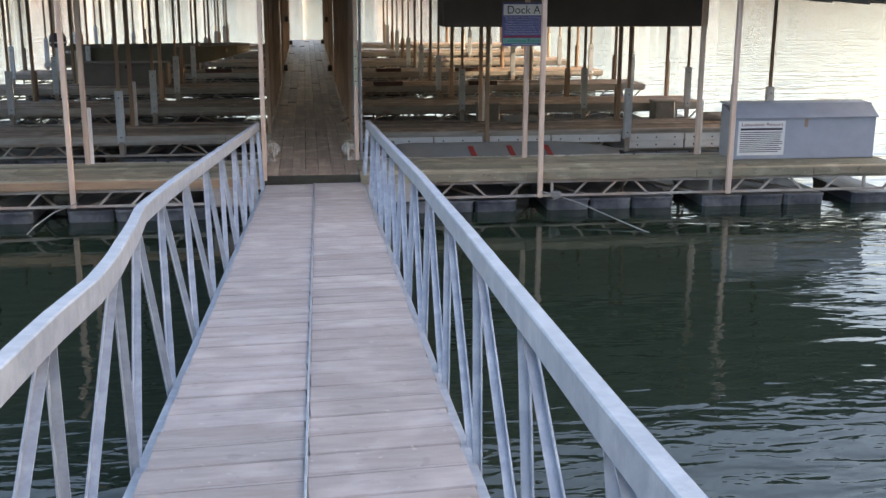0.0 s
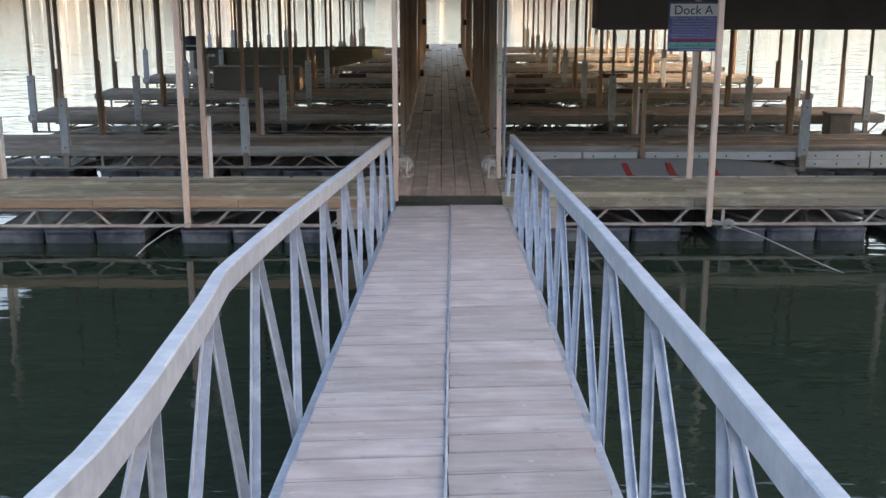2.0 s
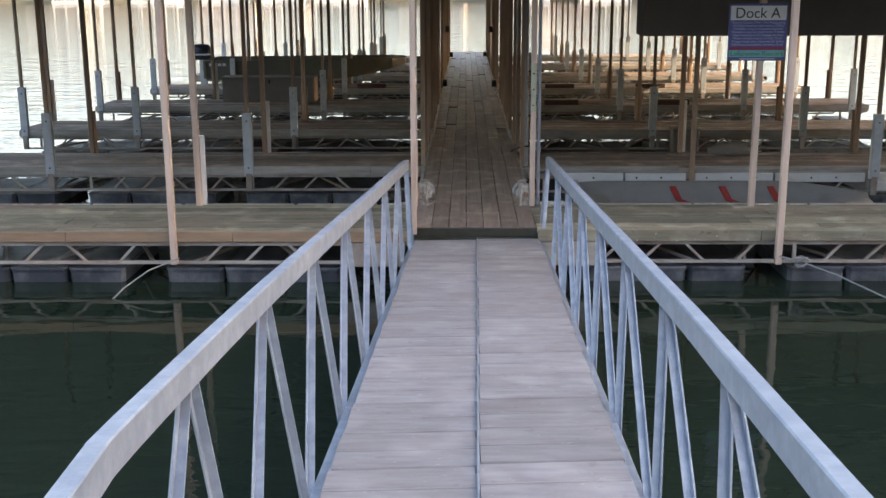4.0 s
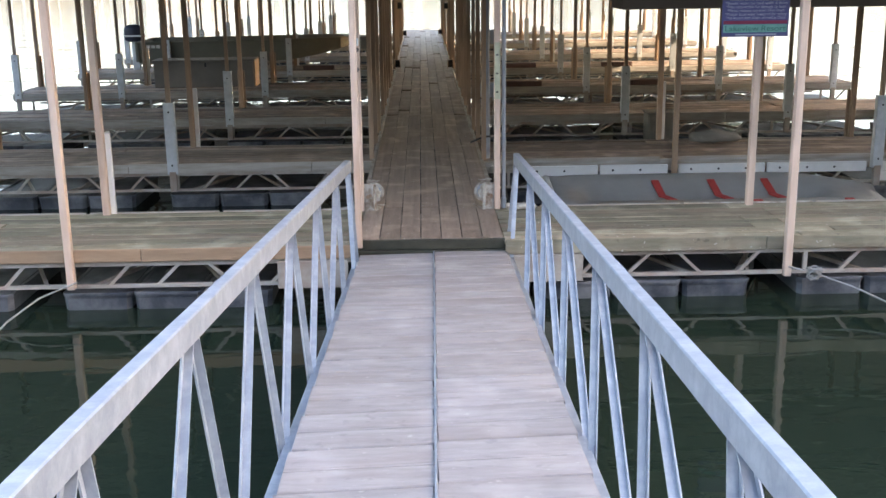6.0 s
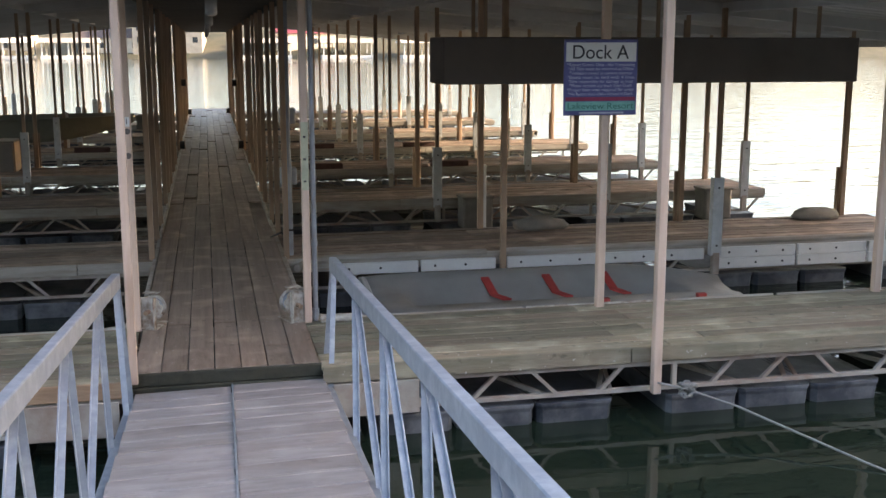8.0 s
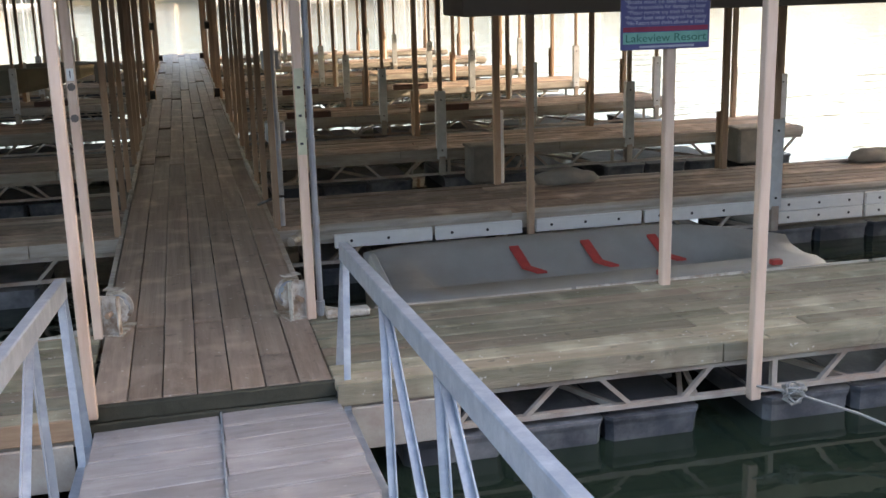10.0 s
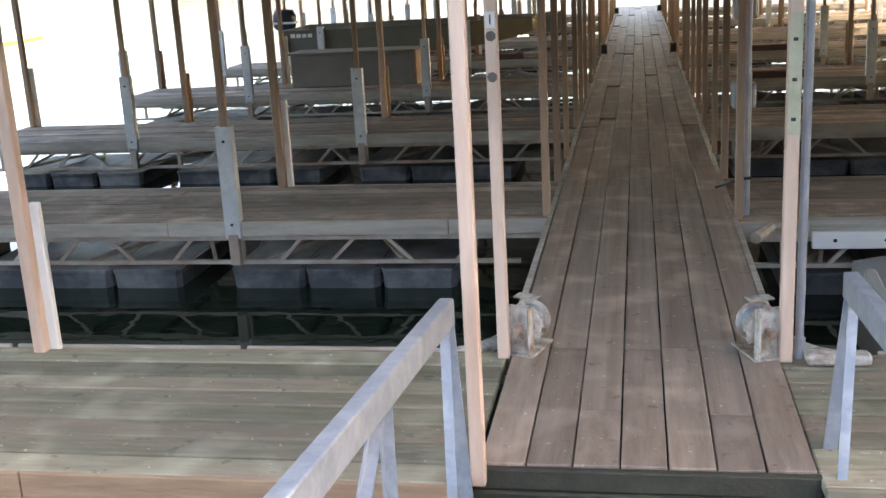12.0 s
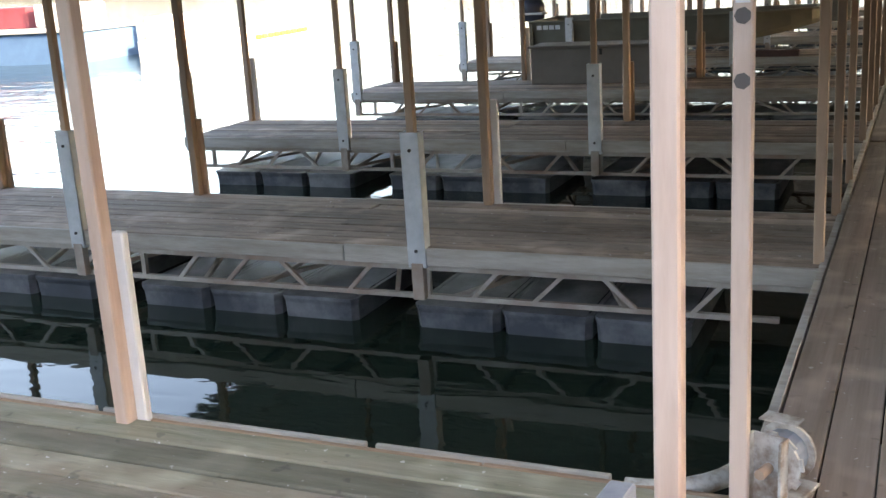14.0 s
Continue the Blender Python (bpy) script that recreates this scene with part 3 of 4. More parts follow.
for side, rows in ((-1, LEFT_ROWS), (1, RIGHT_ROWS)):
    for i, (fr, bk) in enumerate(rows):
        for j, ax in enumerate(POST_X):
            x = side * ax
            shift = 0.0 if j != 1 else 0.17 if side < 0 else 0.27 if i == 0 else 0.0
            if side > 0 and j == 2:
                x = 7.85
            if side > 0 and j == 0 and i == 0:
                post(2.94, fr - 0.1 + SKEW * 2.94, "dark weathered thin post at the dock edge", RUST, 0.06, -0.2)
            else:
                bracket_post(x - shift if side < 0 or i == 0 else x + 0.05, fr + 0.03 if not (side > 0 and i == 0) else fr - 0.12)
            board_post(x, bk - 0.06, white=(i + j) % 3 == 0)
        for y in (fr + 0.08, bk - 0.02):
            post(side * (HALF + 0.055), y, "rust-brown roof post along the walkway", RUST, 0.056, -0.02, group="walkway posts")
for k in (0, 1, 3, 5):
    post(-HALF - 0.05, 18.4 + 4.0 * k, "rust-brown roof post along the walkway", RUST, 0.05, -0.02, group="walkway posts")
    post(HALF + 0.05, 18.4 + 4.05 * k, "rust-brown roof post along the walkway", RUST, 0.05, -0.02, group="walkway posts")

# ---- roof ----
def roof_sheet(side):
    """One ribbed slope of the roof."""
    edge = 8.2 if side < 0 else 9.7
    ys, prof = [], []
    y = 11.4
    while y < 43.9:
        for dy, dz in ((0, 0), (0.20, 0), (0.225, 0.03), (0.275, 0.03), (0.30, 0)):
            ys.append((y + dy, dz))
        y += 0.305
    bm = bmesh.new()
    rows = []
    for x in (0.0, side * edge):
        rows.append([bm.verts.new((x, yy + SKEW * x, roof_z(x) + 0.10 + dz)) for yy, dz in ys])
    for a, c, d, e in zip(rows[0], rows[0][1:], rows[1][1:], rows[1]):
        bm.faces.new((a, c, d, e))
    bmesh.ops.recalc_face_normals(bm, faces=bm.faces)
    me = bpy.data.meshes.new("roof")
    bm.to_mesh(me)
    bm.free()
    me.materials.append(ROOF)
    ob = part("roof", me)
    sm = ob.modifiers.new("thick", "SOLIDIFY")
    sm.thickness = 0.004
    return tagged(ob, "grey ribbed sheet-metal roof slope over the slips", "roof", kind="structure")


roof_sheet(-1)
roof_sheet(1)
bb = Build()
for side, edge in ((-1, 8.1), (1, 9.6)):
    for fr, bk in (FRONT, *(LEFT_ROWS if side < 0 else RIGHT_ROWS)):
        for y in (fr, bk - 0.06):
            bb.bar((side * 0.6, y + SKEW * side * 0.6, roof_z(0.6) + 0.02), (side * edge, y + SKEW * side * edge, roof_z(edge) + 0.02), 0.06, 0.12)
    for ax in (2.95, 5.4, 7.45, edge):
        bb.bar((side * ax, 11.5 + SKEW * side * ax, roof_z(ax) + 0.04), (side * ax, 43.8 + SKEW * side * ax, roof_z(ax) + 0.04), 0.05, 0.10)
tagged(part("roof_beam", bb.mesh("roof_beam", ROOF)), "grey steel purlins and beams under the roof", "beam", kind="structure")
# soffit whose colour carries the dimness between the walkway posts
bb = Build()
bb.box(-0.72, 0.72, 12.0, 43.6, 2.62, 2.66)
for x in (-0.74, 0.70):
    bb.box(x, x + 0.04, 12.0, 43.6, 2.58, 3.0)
tagged(part("ceiling", bb.mesh("ceiling", CEIL)), "soffit above the walkway, its tunnel shade put into the dark colour", "ceiling", kind="structure")


def ceiling_lamp():
    e = empty("ceiling_lamp", pose(0, 0, 0), "small glass jar lamp under the walkway soffit, unlit", "lamp", "ceiling lamps")
    part("shade", Build().tube([(0, 0, -0.22), (0, 0, -0.20), (0, 0, -0.06)], [0.03, 0.055, 0.055], 10).mesh("shade", GLASS_W, smooth=True), e)
    part("base", Build().tube([(0, 0, -0.06), (0, 0, 0.0)], 0.045, 10).mesh("base", BRACKET), e)
    return e


lamp = ceiling_lamp()
lamp.matrix_basis = pose(0.0, 15.0, 2.62)
for y in (20.0, 26.0, 32.0, 38.0):
    copy_thing(lamp, pose(0.0, y, 2.62))

# pale edge strips and curved corner fenders round the first slips
rng = random.Random(31)
for side, end in ((-1, LEFT_END), (1, RIGHT_END)):
    x = HALF + 0.45
    while x < abs(end) - 0.3:
        x1 = min(abs(end), x + rng.uniform(0.9, 1.8))
        a, c = (x, x1) if side > 0 else (-x1, -x)
        tagged(part("edge_strip", Build().box(0, c - a - 0.02, 0, 0.022, -0.03, 0.004).mesh("edge_strip", FASCIA if rng.random() < 0.7 else OFFWHITE, 0.003),
                    m=aslant(a, FRONT[1] + 0.03)), "pale chipped edge strip along the front dock", "strip", "edge strips")
        x = x1 + 0.02
    cy = FRONT[1] + 0.03 + SKEW * side * HALF
    pts = [(side * (HALF + 0.06 + 0.36 * (1 - math.cos(k * math.pi / 16))), cy + 0.36 * (1 - math.sin(k * math.pi / 16)), -0.03) for k in range(9)]
    tagged(part("corner_fender", Build().tube(pts, 0.035, 8).mesh("corner_fender", OFFWHITE, smooth=True)), "curved pale corner fender between walkway and dock", "fender", "corner fenders")

# ---- things ----
def hung_box():
    """The long brown sheet box under the roof."""
    e = empty("hanging_box", aslant(2.05, 14.64, 1.79), "long dark brown sheet-clad box hung under the roof beams", "box")
    part("body", Build().box(0, 4.22, 0, 0.62, 0, 0.43).mesh("body", BEAM, 0.012), e)
    bb = Build()
    for x in (0.4, 2.1, 3.8):
        for y in (0.08, 0.54):
            bb.box(x, x + 0.03, y, y + 0.03, 0.42, 1.0)
    part("hanger", bb.mesh("hanger", RUST), e)
    return e


hung_box()


def text_mesh(body, size, mat, width=None, extrude=0.0015):
    cu = bpy.data.curves.new("text", "FONT")
    cu.body, cu.size, cu.extrude, cu.align_x, cu.align_y = body, size, extrude, "CENTER", "CENTER"
    ob = new("text_source", cu)
    dg = bpy.context.evaluated_depsgraph_get()
    me = bpy.data.meshes.new_from_object(ob.evaluated_get(dg))
    bpy.data.objects.remove(ob)
    if width:
        xs = [v.co.x for v in me.vertices]
        k = width / (max(xs) - min(xs))
        for v in me.vertices:
            v.co.x *= k
    me.materials.clear()
    me.materials.append(mat)
    return me


def dock_sign():
    """Sign on the post of the front dock; it lies in local x and z and faces -y."""
    e = empty("dock_sign", aslant(3.02, 13.19, 1.89), "navy dock sign with white heading on a post", "sign")
    up = pose(0, 0, 0, 90)
    part("board", Build().box(-0.31, 0.31, -0.012, 0.0, -0.30, 0.30).mesh("board", NAVY, 0.003), e)
    part("heading", Build().box(-0.295, 0.295, -0.016, -0.0125, 0.125, 0.275).mesh("heading", WHITE, 0.001), e)
    part("letters", text_mesh("Dock A", 0.155, DARK_INK, 0.47), e, pose(-0.01, -0.018, 0.195) @ up, "dark lettering")
    lines = ("*Resort Guests Only - No Trespassing", "*All Slips must be reserved at Office", "*Violators towed at owners expense",
             "*Boats must be tied with 4 lines", "*Not responsible for damage to boat", "*Please remove any trash from Dock",
             "*Proper boat wear required for safety", "*No Resort dock chairs allowed at Dock")
    for k, s in enumerate(lines):
        part("letters", text_mesh(s, 0.036, PALE_INK, 0.57 - 0.02 * (k % 3), 0.0008), e, pose(0, -0.0135, 0.100 - 0.033 * k) @ up)
    part("stripe", Build().box(-0.295, 0.295, -0.015, -0.0125, -0.185, -0.155).mesh("stripe", CRIMSON), e)
    part("strip", Build().box(-0.295, 0.295, -0.016, -0.0125, -0.262, -0.19).mesh("strip", TEAL), e)
    part("letters", text_mesh("Lakeview Resort", 0.07, TEAL_DARK, 0.56), e, pose(0, -0.018, -0.228) @ up)
    part("stripe", Build().box(-0.18, 0.2, -0.015, -0.0125, -0.288, -0.274).mesh("stripe", PALE_INK), e)
    return e


dock_sign()


def dock_box():
    """Steel box with a sloped lid on the front dock, with a notice on its face."""
    e = empty("dock_box", aslant(6.02, 12.64), "grey painted steel dock box with sloped lid and white notice", "storage box")
    L, D = 2.12, 0.58
    part("body", Build().prism([(0, 0), (D, 0), (D, 0.74), (0, 0.60)], 0, L).mesh("body", STEEL_BOX, 0.006), e)
    bb = Build()
    bb.prism([(-0.025, 0.585), (-0.025, 0.602), (0.26, 0.775), (D + 0.02, 0.775), (D + 0.02, 0.755), (0.265, 0.755)], -0.025, L + 0.025)
    part("lid", bb.mesh("lid", STEEL_BOX, 0.003), e)
    part("hasp", Build().box(1.03, 1.08, -0.012, 0.0, 0.46, 0.58).mesh("hasp", RUST, 0.003), e)
    part("notice", Build().box(0.04, 0.74, -0.006, -0.001, 0.06, 0.55).mesh("notice", WHITE), e, label="white printed notice")
    up = pose(0, 0, 0, 90)
    part("letters", text_mesh("Lakeview Resort", 0.07, MAROON, 0.62), e, pose(0.39, -0.008, 0.50) @ up)
    bb = Build()
    rng = random.Random(3)
    bb.box(0.07, 0.70, -0.008, -0.006, 0.42, 0.45)
    for k in range(11):
        bb.box(0.07, 0.71 - rng.uniform(0, 0.06), -0.008, -0.006, 0.385 - 0.028 * k, 0.396 - 0.028 * k)
    part("printed_line", bb.mesh("printed_line", DARK_INK), e)
    return e


dock_box()


def winch():
    """Hand winch bolted to the deck: two cheek plates, a drum of cable and a base."""
    e = empty("winch", pose(0, 0, 0), "chipped white steel hand winch bolted to the deck", "winch", "winches")
    part("base", Build().box(-0.07, 0.07, -0.13, 0.13, 0, 0.012).mesh("base", OFFWHITE, 0.003), e)
    bb = Build()
    bb.box(-0.06, 0.06, -0.10, -0.092, 0.01, 0.25).box(-0.06, -0.05, -0.145, -0.092, 0.01, 0.25).box(0.05, 0.06, -0.145, -0.092, 0.01, 0.25)
    part("cheek", bb.mesh("cheek", OFFWHITE, 0.002), e)
    bb = Build()
    bb.tube([(0, -0.09, 0.15), (0, -0.078, 0.15)], 0.097, 18)
    bb.tube([(0, 0.02, 0.15), (0, 0.032, 0.15)], 0.097, 18)
    for k in range(9):
        a = k * math.tau / 9
        bb.box(-0.02, 0.02, -0.088, -0.08, 0.09, 0.106, pose(0, 0, 0.15) @ Matrix.Rotation(a, 4, "Y"))
    part("flange", bb.mesh("flange", OFFWHITE), e, label="notched white drum flange")
    part("drum", Build().tube([(0, -0.08, 0.15), (0, 0.02, 0.15)], 0.075, 16).mesh("drum", PIPE), e)
    part("shaft", Build().tube([(0, -0.165, 0.14), (0, 0.05, 0.14)], 0.017, 8).mesh("shaft", RUST), e)
    part("guard", Build().box(-0.06, 0.06, -0.05, 0.02, 0.268, 0.275).mesh("guard", OFFWHITE, 0.002), e)
    return e


wl = winch()
wl.matrix_basis = pose(-0.535, 13.33, 0.002, 0, 0, -18)
copy_thing(wl, pose(0.53, 13.31, 0.002, 0, 0, 20))


def jon_boat(name, length, beam, depth, mat, label, prow=0.35):
    """Open flat-bottomed boat along +x, stern at 0, with rim, ribs and thwarts."""
    e = empty(name, pose(0, 0, 0), label, "boat")
    outer, inner = [], []
    n = 16
    for i in range(n + 1):
        t = i / n
        x = length * t
        k = 1.0 if t < 1 - prow else math.sqrt(max(0.0, 1 - ((t - 1 + prow) / prow) ** 2.2)) * 0.86 + 0.14
        w, lift = beam / 2 * k, 0.0 if t < 1 - prow else depth * 0.75 * ((t - 1 + prow) / prow) ** 1.8
        sheer = 0.05 * t * t
        def ring(w, zb, zt):
            return [(x, -w, zt), (x, -w * 0.97, zt - 0.06), (x, -w * 0.86, zb + 0.08), (x, -w * 0.76, zb), (x, w * 0.76, zb), (x, w * 0.86, zb + 0.08), (x, w * 0.97, zt - 0.06), (x, w, zt)]
        outer.append(ring(w, lift, depth + sheer))
        inner.append(ring(max(w - 0.035, 0.02), lift + 0.03, depth + sheer))
    bb = Build()
    bb.loft(outer)
    bb.bm.faces.ensure_lookup_table()
    part("hull", bb.mesh("hull", mat, smooth=False), e)
    bb = Build()
    bb.loft(inner, cap=False)
    part("inside", bb.mesh("inside", mat), e)
    bb = Build()
    for s in (0, 7):
        bb.tube([(p[s][0], p[s][1], p[s][2]) for p in outer], 0.024, 6)
    bb.tube([outer[-1][0], outer[-1][7]], 0.024, 6)
    bb.box(-0.02, 0.03, -beam / 2, beam / 2, 0.04, depth + 0.015)
    part("rim", bb.mesh("rim", mat), e)
    return e, outer


# pale craft lying in the first slip: a wide deck with a recessed well and red straps
skiff = empty("skiff", aslant(1.30, 13.60, -0.56), "pale grey plastic skiff with red straps lying in the slip", "boat")
bb = Build()
prof = []
for i in range(21):
    t = i / 20
    x = 3.65 * t
    k = 1.0 if t < 0.68 else 1 - 0.55 * ((t - 0.68) / 0.32) ** 1.8
    if t < 0.08:
        k = 0.80 + 0.2 * t / 0.08
    y0, y1 = 0.92 - 0.80 * k, 0.92 + 0.80 * k
    drop = 0.0 if t < 0.7 else -0.08 * ((t - 0.7) / 0.3) ** 2
    top = 0.40 + drop
    well = 0.17 if 0.10 < t < 0.84 else 0.0
    cy0, cy1 = y0 + 0.42 * k, y1 - 0.16 * k
    prof.append([(x, y0 + 0.10, 0.0), (x, y0 + 0.02, 0.25), (x, y0, top - 0.05), (x, y0 + 0.03, top), (x, cy0 - 0.02, top + 0.02), (x, cy0 + 0.04, top + 0.01 - well),
                 (x, cy1 - 0.30, top - well * 0.9), (x, cy1 - 0.10, top + 0.03), (x, cy1, top + 0.09), (x, y1 - 0.03, top + 0.08), (x, y1, top - 0.02), (x, y1 - 0.1, 0.0)])
bb.loft(prof)
hull = part("hull", bb.mesh("hull", HULL, smooth=True), skiff)
for x in (1.26, 1.89, 2.50):
    bb = Build()
    bb.loft([[(x + dx + w, y, z + dz) for w, dz in ((-0.04, 0), (0.04, 0), (0.04, 0.018), (-0.04, 0.018), (-0.04, 0))] for dx, y, z in ((0, 1.44, 0.435), (0.05, 1.25, 0.30), (0.16, 1.16, 0.27))])
    part("strap", bb.mesh("strap", RED), skiff, label="faded red webbing strap")
for x in (2.05, 3.0):
    part("strap", Build().box(x, x + 0.09, 0.30, 0.36, 0.41, 0.45).mesh("strap", RED, 0.006), skiff)
bb = Build()
bb.bar((0.02, 0.25, 0.36), (-0.06, 0.75, 0.62), 0.05, 0.10)
bb.bar((-0.06, 0.75, 0.62), (-0.02, 1.0, 0.40), 0.05, 0.10)
part("fin", bb.mesh("fin", HULL, 0.01), skiff)

# drilled white bumper strips along the slip side of the first right finger
strips = 0
for x0, x1, z in ((1.15, 2.04, -0.13), (2.06, 2.88, -0.13), (3.0, 4.05, -0.13), (4.07, 5.28, -0.13), (5.42, 6.4, -0.125), (6.42, 7.3, -0.125), (5.42, 6.4, -0.25), (6.42, 7.3, -0.25), (7.32, 8.2, -0.125), (7.32, 8.2, -0.25)):
    e = empty("bumper_strip", aslant(x0, RIGHT_ROWS[0][0] - 0.05, z), "white plastic bumper strip with drilled holes along the dock edge", "bumper", "bumper strips")
    part("strip", Build().box(0, x1 - x0 - 0.01, -0.02, 0.02, -0.06, 0.06).mesh("strip", WHITE, 0.006), e)
    bb = Build()
    x = 0.15
    while x < x1 - x0 - 0.1:
        bb.tube([(x, -0.0225, 0.0), (x, -0.019, 0.0)], 0.014, 8)
        x += 0.33
    part("bolt", bb.mesh("bolt", BLACK), e)
e = empty("edge_rail", aslant(1.0, RIGHT_ROWS[0][0] - 0.01, -0.02), "rounded grey timber rub rail on the dock edge", "rail")
part("rail", Build().tube([(-0.25, -0.28, -0.03), (-0.12, -0.06, -0.01), (0.1, 0.0, 0), (1.78, 0, 0)], 0.04, 8).mesh("rail", FASCIA), e)
part("rail", Build().tube([(1.95, 0, 0), (7.9, 0, 0.01)], 0.04, 8).mesh("rail", FASCIA), e)

# ---- the olive boat on its lift, with its motor, and the box in front ----
boat, rings = jon_boat("olive_boat", 4.9, 1.6, 0.47, OLIVE, "olive aluminium fishing boat raised in its slip", prow=0.42)
boat.matrix_basis = aslant(-6.5, 28.9, 0.2)
mark = Build()
for k in range(4):
    mark.box(0.12 + 0.11 * k, 0.20 + 0.11 * k, -0.79, -0.772, 0.34, 0.41)
part("decal", mark.mesh("decal", WHITE), boat, label="pale lettering bars on the hull")
motor = empty("outboard_motor", aslant(-6.68, 28.95, 0.2), "dark blue outboard motor tilted at the boat's stern", "motor")
bb = Build()
bb.loft([[(-0.05 + dx * r, dy * r, z) for dx, dy in ((-0.2, -0.1), (-0.1, -0.14), (0.15, -0.13), (0.22, 0), (0.15, 0.13), (-0.1, 0.14), (-0.2, 0.1), (-0.2, -0.1))]
         for z, r in ((0.45, 0.75), (0.5, 1.0), (0.72, 1.05), (0.82, 0.8), (0.84, 0.3))])
part("cowling", bb.mesh("cowling", material("navy_cowling", (0.035, 0.045, 0.08), 0.35, scale=5), smooth=True), motor)
part("band", Build().box(-0.27, 0.18, -0.152, 0.152, 0.56, 0.60).mesh("band", WHITE, 0.01), motor)
part("leg", Build().box(-0.12, 0.05, -0.05, 0.05, -0.35, 0.48).box(-0.22, 0.06, -0.09, 0.09, -0.30, -0.28).mesh("leg", BRACKET, 0.012), motor)
part("clamp", Build().box(0.0, 0.22, -0.09, 0.09, 0.05, 0.42).mesh("clamp", BLACK, 0.01), motor)
bx = empty("deck_box", aslant(-5.32, 24.72), "large brown-grey wooden deck box on the finger", "storage box")
part("body", Build().box(0, 1.95, 0, 0.55, 0, 0.50).mesh("body", BROWN_BOX, 0.012), bx)
part("lid", Build().box(-0.03, 1.98, -0.03, 0.63, 0.502, 0.535).mesh("lid", BROWN_BOX, 0.006), bx)
part("end_board", Build().box(1.952, 1.985, -0.01, 0.61, 0, 0.50).mesh("end_board", RUST, 0.004), bx)
part("latch", Build().box(1.0, 1.04, -0.012, 0, 0.40, 0.48).mesh("latch", BLACK), bx)


# ---- fittings on posts ----
def utility_box(x, y, z, label, sx=0.12, sy=0.16, sz=0.16, mat=OFFWHITE):
    e = empty("utility_box", pose(x, y, z), label, "electric box", "post boxes")
    part("body", Build().box(-sx / 2, sx / 2, -sy / 2, sy / 2, 0, sz).mesh("body", mat, 0.012), e)
    part("cover", Build().box(-sx * 0.4, sx * 0.4, -sy / 2 - 0.012, -sy / 2 - 0.001, sz * 0.12, sz * 0.88).mesh("cover", mat, 0.005), e)
    return e


utility_box(-0.79, 18.3, 1.17, "weathered grey electric box on a walkway post", 0.2, 0.2, 0.17, CANVAS)
utility_box(0.79, 17.0, 1.30, "grey lamp housing on a walkway post", 0.18, 0.2, 0.17, PIPE)
utility_box(0.79, 17.03, 0.62, "grey lamp housing low on a walkway post", 0.18, 0.16, 0.19, PIPE)


def reel(x, y, z):
    e = empty("cable_reel", pose(x, y, z), "dark round cable reel on a walkway post", "reel", "cable reels")
    part("drum", Build().tube([(-0.05, 0, 0), (0.05, 0, 0)], 0.085, 14).mesh("drum", BLACK), e)
    part("flange", Build().tube([(-0.062, 0, 0), (-0.05, 0, 0)], 0.115, 14).tube([(0.05, 0, 0), (0.062, 0, 0)], 0.115, 14).mesh("flange", RUST), e)
    return e


for row, z in ((3, 0.12), (6, 0.12), (4, 1.28)):
    reel(-0.60, LEFT_ROWS[row][0] + 0.02, z)
    reel(0.60, RIGHT_ROWS[row][0] + 0.02, z)

pipe = empty("conduit", pose(0.72, 16.05, 0), "grey steel conduit pipe beside the walkway with a loose cable", "pipe")
part("pipe", Build().tube([(0, 0, 0), (0, 0, 1.0)], 0.036, 10).tube([(0, 0, 1.0), (0, 0, 2.7)], 0.03, 10).mesh("pipe", PIPE), pipe)
part("cable", Build().tube([(-0.19, 0.1, 0.18), (-0.10, -0.02, 0.24), (-0.03, -0.05, 0.27), (0.04, -0.04, 0.27)], 0.012, 6)
     .tube([(-0.03, -0.05, 0.27), (-0.05, -0.07, 0.10), (-0.06, -0.10, 0.01)], 0.01, 6).mesh("cable", BLACK), pipe)
drain = empty("corner_pipe", pose(0.71, 13.25, 0), "blue-grey conduit behind the peach post", "pipe")
part("pipe", Build().tube([(0, 0, 0), (0, 0, 2.85)], 0.02, 10).tube([(0, 0, 0.02), (0, 0, 0.1)], 0.028, 10).tube([(0, 0, 0.6), (0, 0, 0.65)], 0.025, 10).mesh("pipe", PIPE), drain)
tag = empty("post_sticker", pose(0.645, 13.178, 1.05), "yellow-green printed sticker strip on a post", "sticker")
part("strip", Build().box(-0.027, 0.027, -0.003, 0, 0, 0.52).mesh("strip", material("pale_yellow_sticker", (0.52, 0.53, 0.38), 0.5, scale=10)), tag)
bb = Build()
for k in range(3):
    bb.box(-0.012, 0.008, -0.005, -0.003, 0.06 + 0.17 * k, 0.075 + 0.17 * k)
part("mark", bb.mesh("mark", DARK_INK), tag)
num = empty("number_plate", pose(-0.65, 13.180, 1.59), "small white number plate on a peach post", "number plate")
part("plate", Build().box(-0.02, 0.02, -0.004, 0, -0.035, 0.035).mesh("plate", WHITE), num)
part("numeral", text_mesh("1", 0.06, DARK_INK), num, pose(0, -0.006, 0) @ pose(0, 0, 0, 90))
scar = empty("paint_scar", pose(-0.65, 13.180, 1.22), "worn dark patches where paint came off a post", "stain")
for z in (0.30, 0.12):
    part("patch", Build().tube([(0, 0, z), (0, -0.002, z)], 0.024, 7).mesh("patch", BEAM), scar)


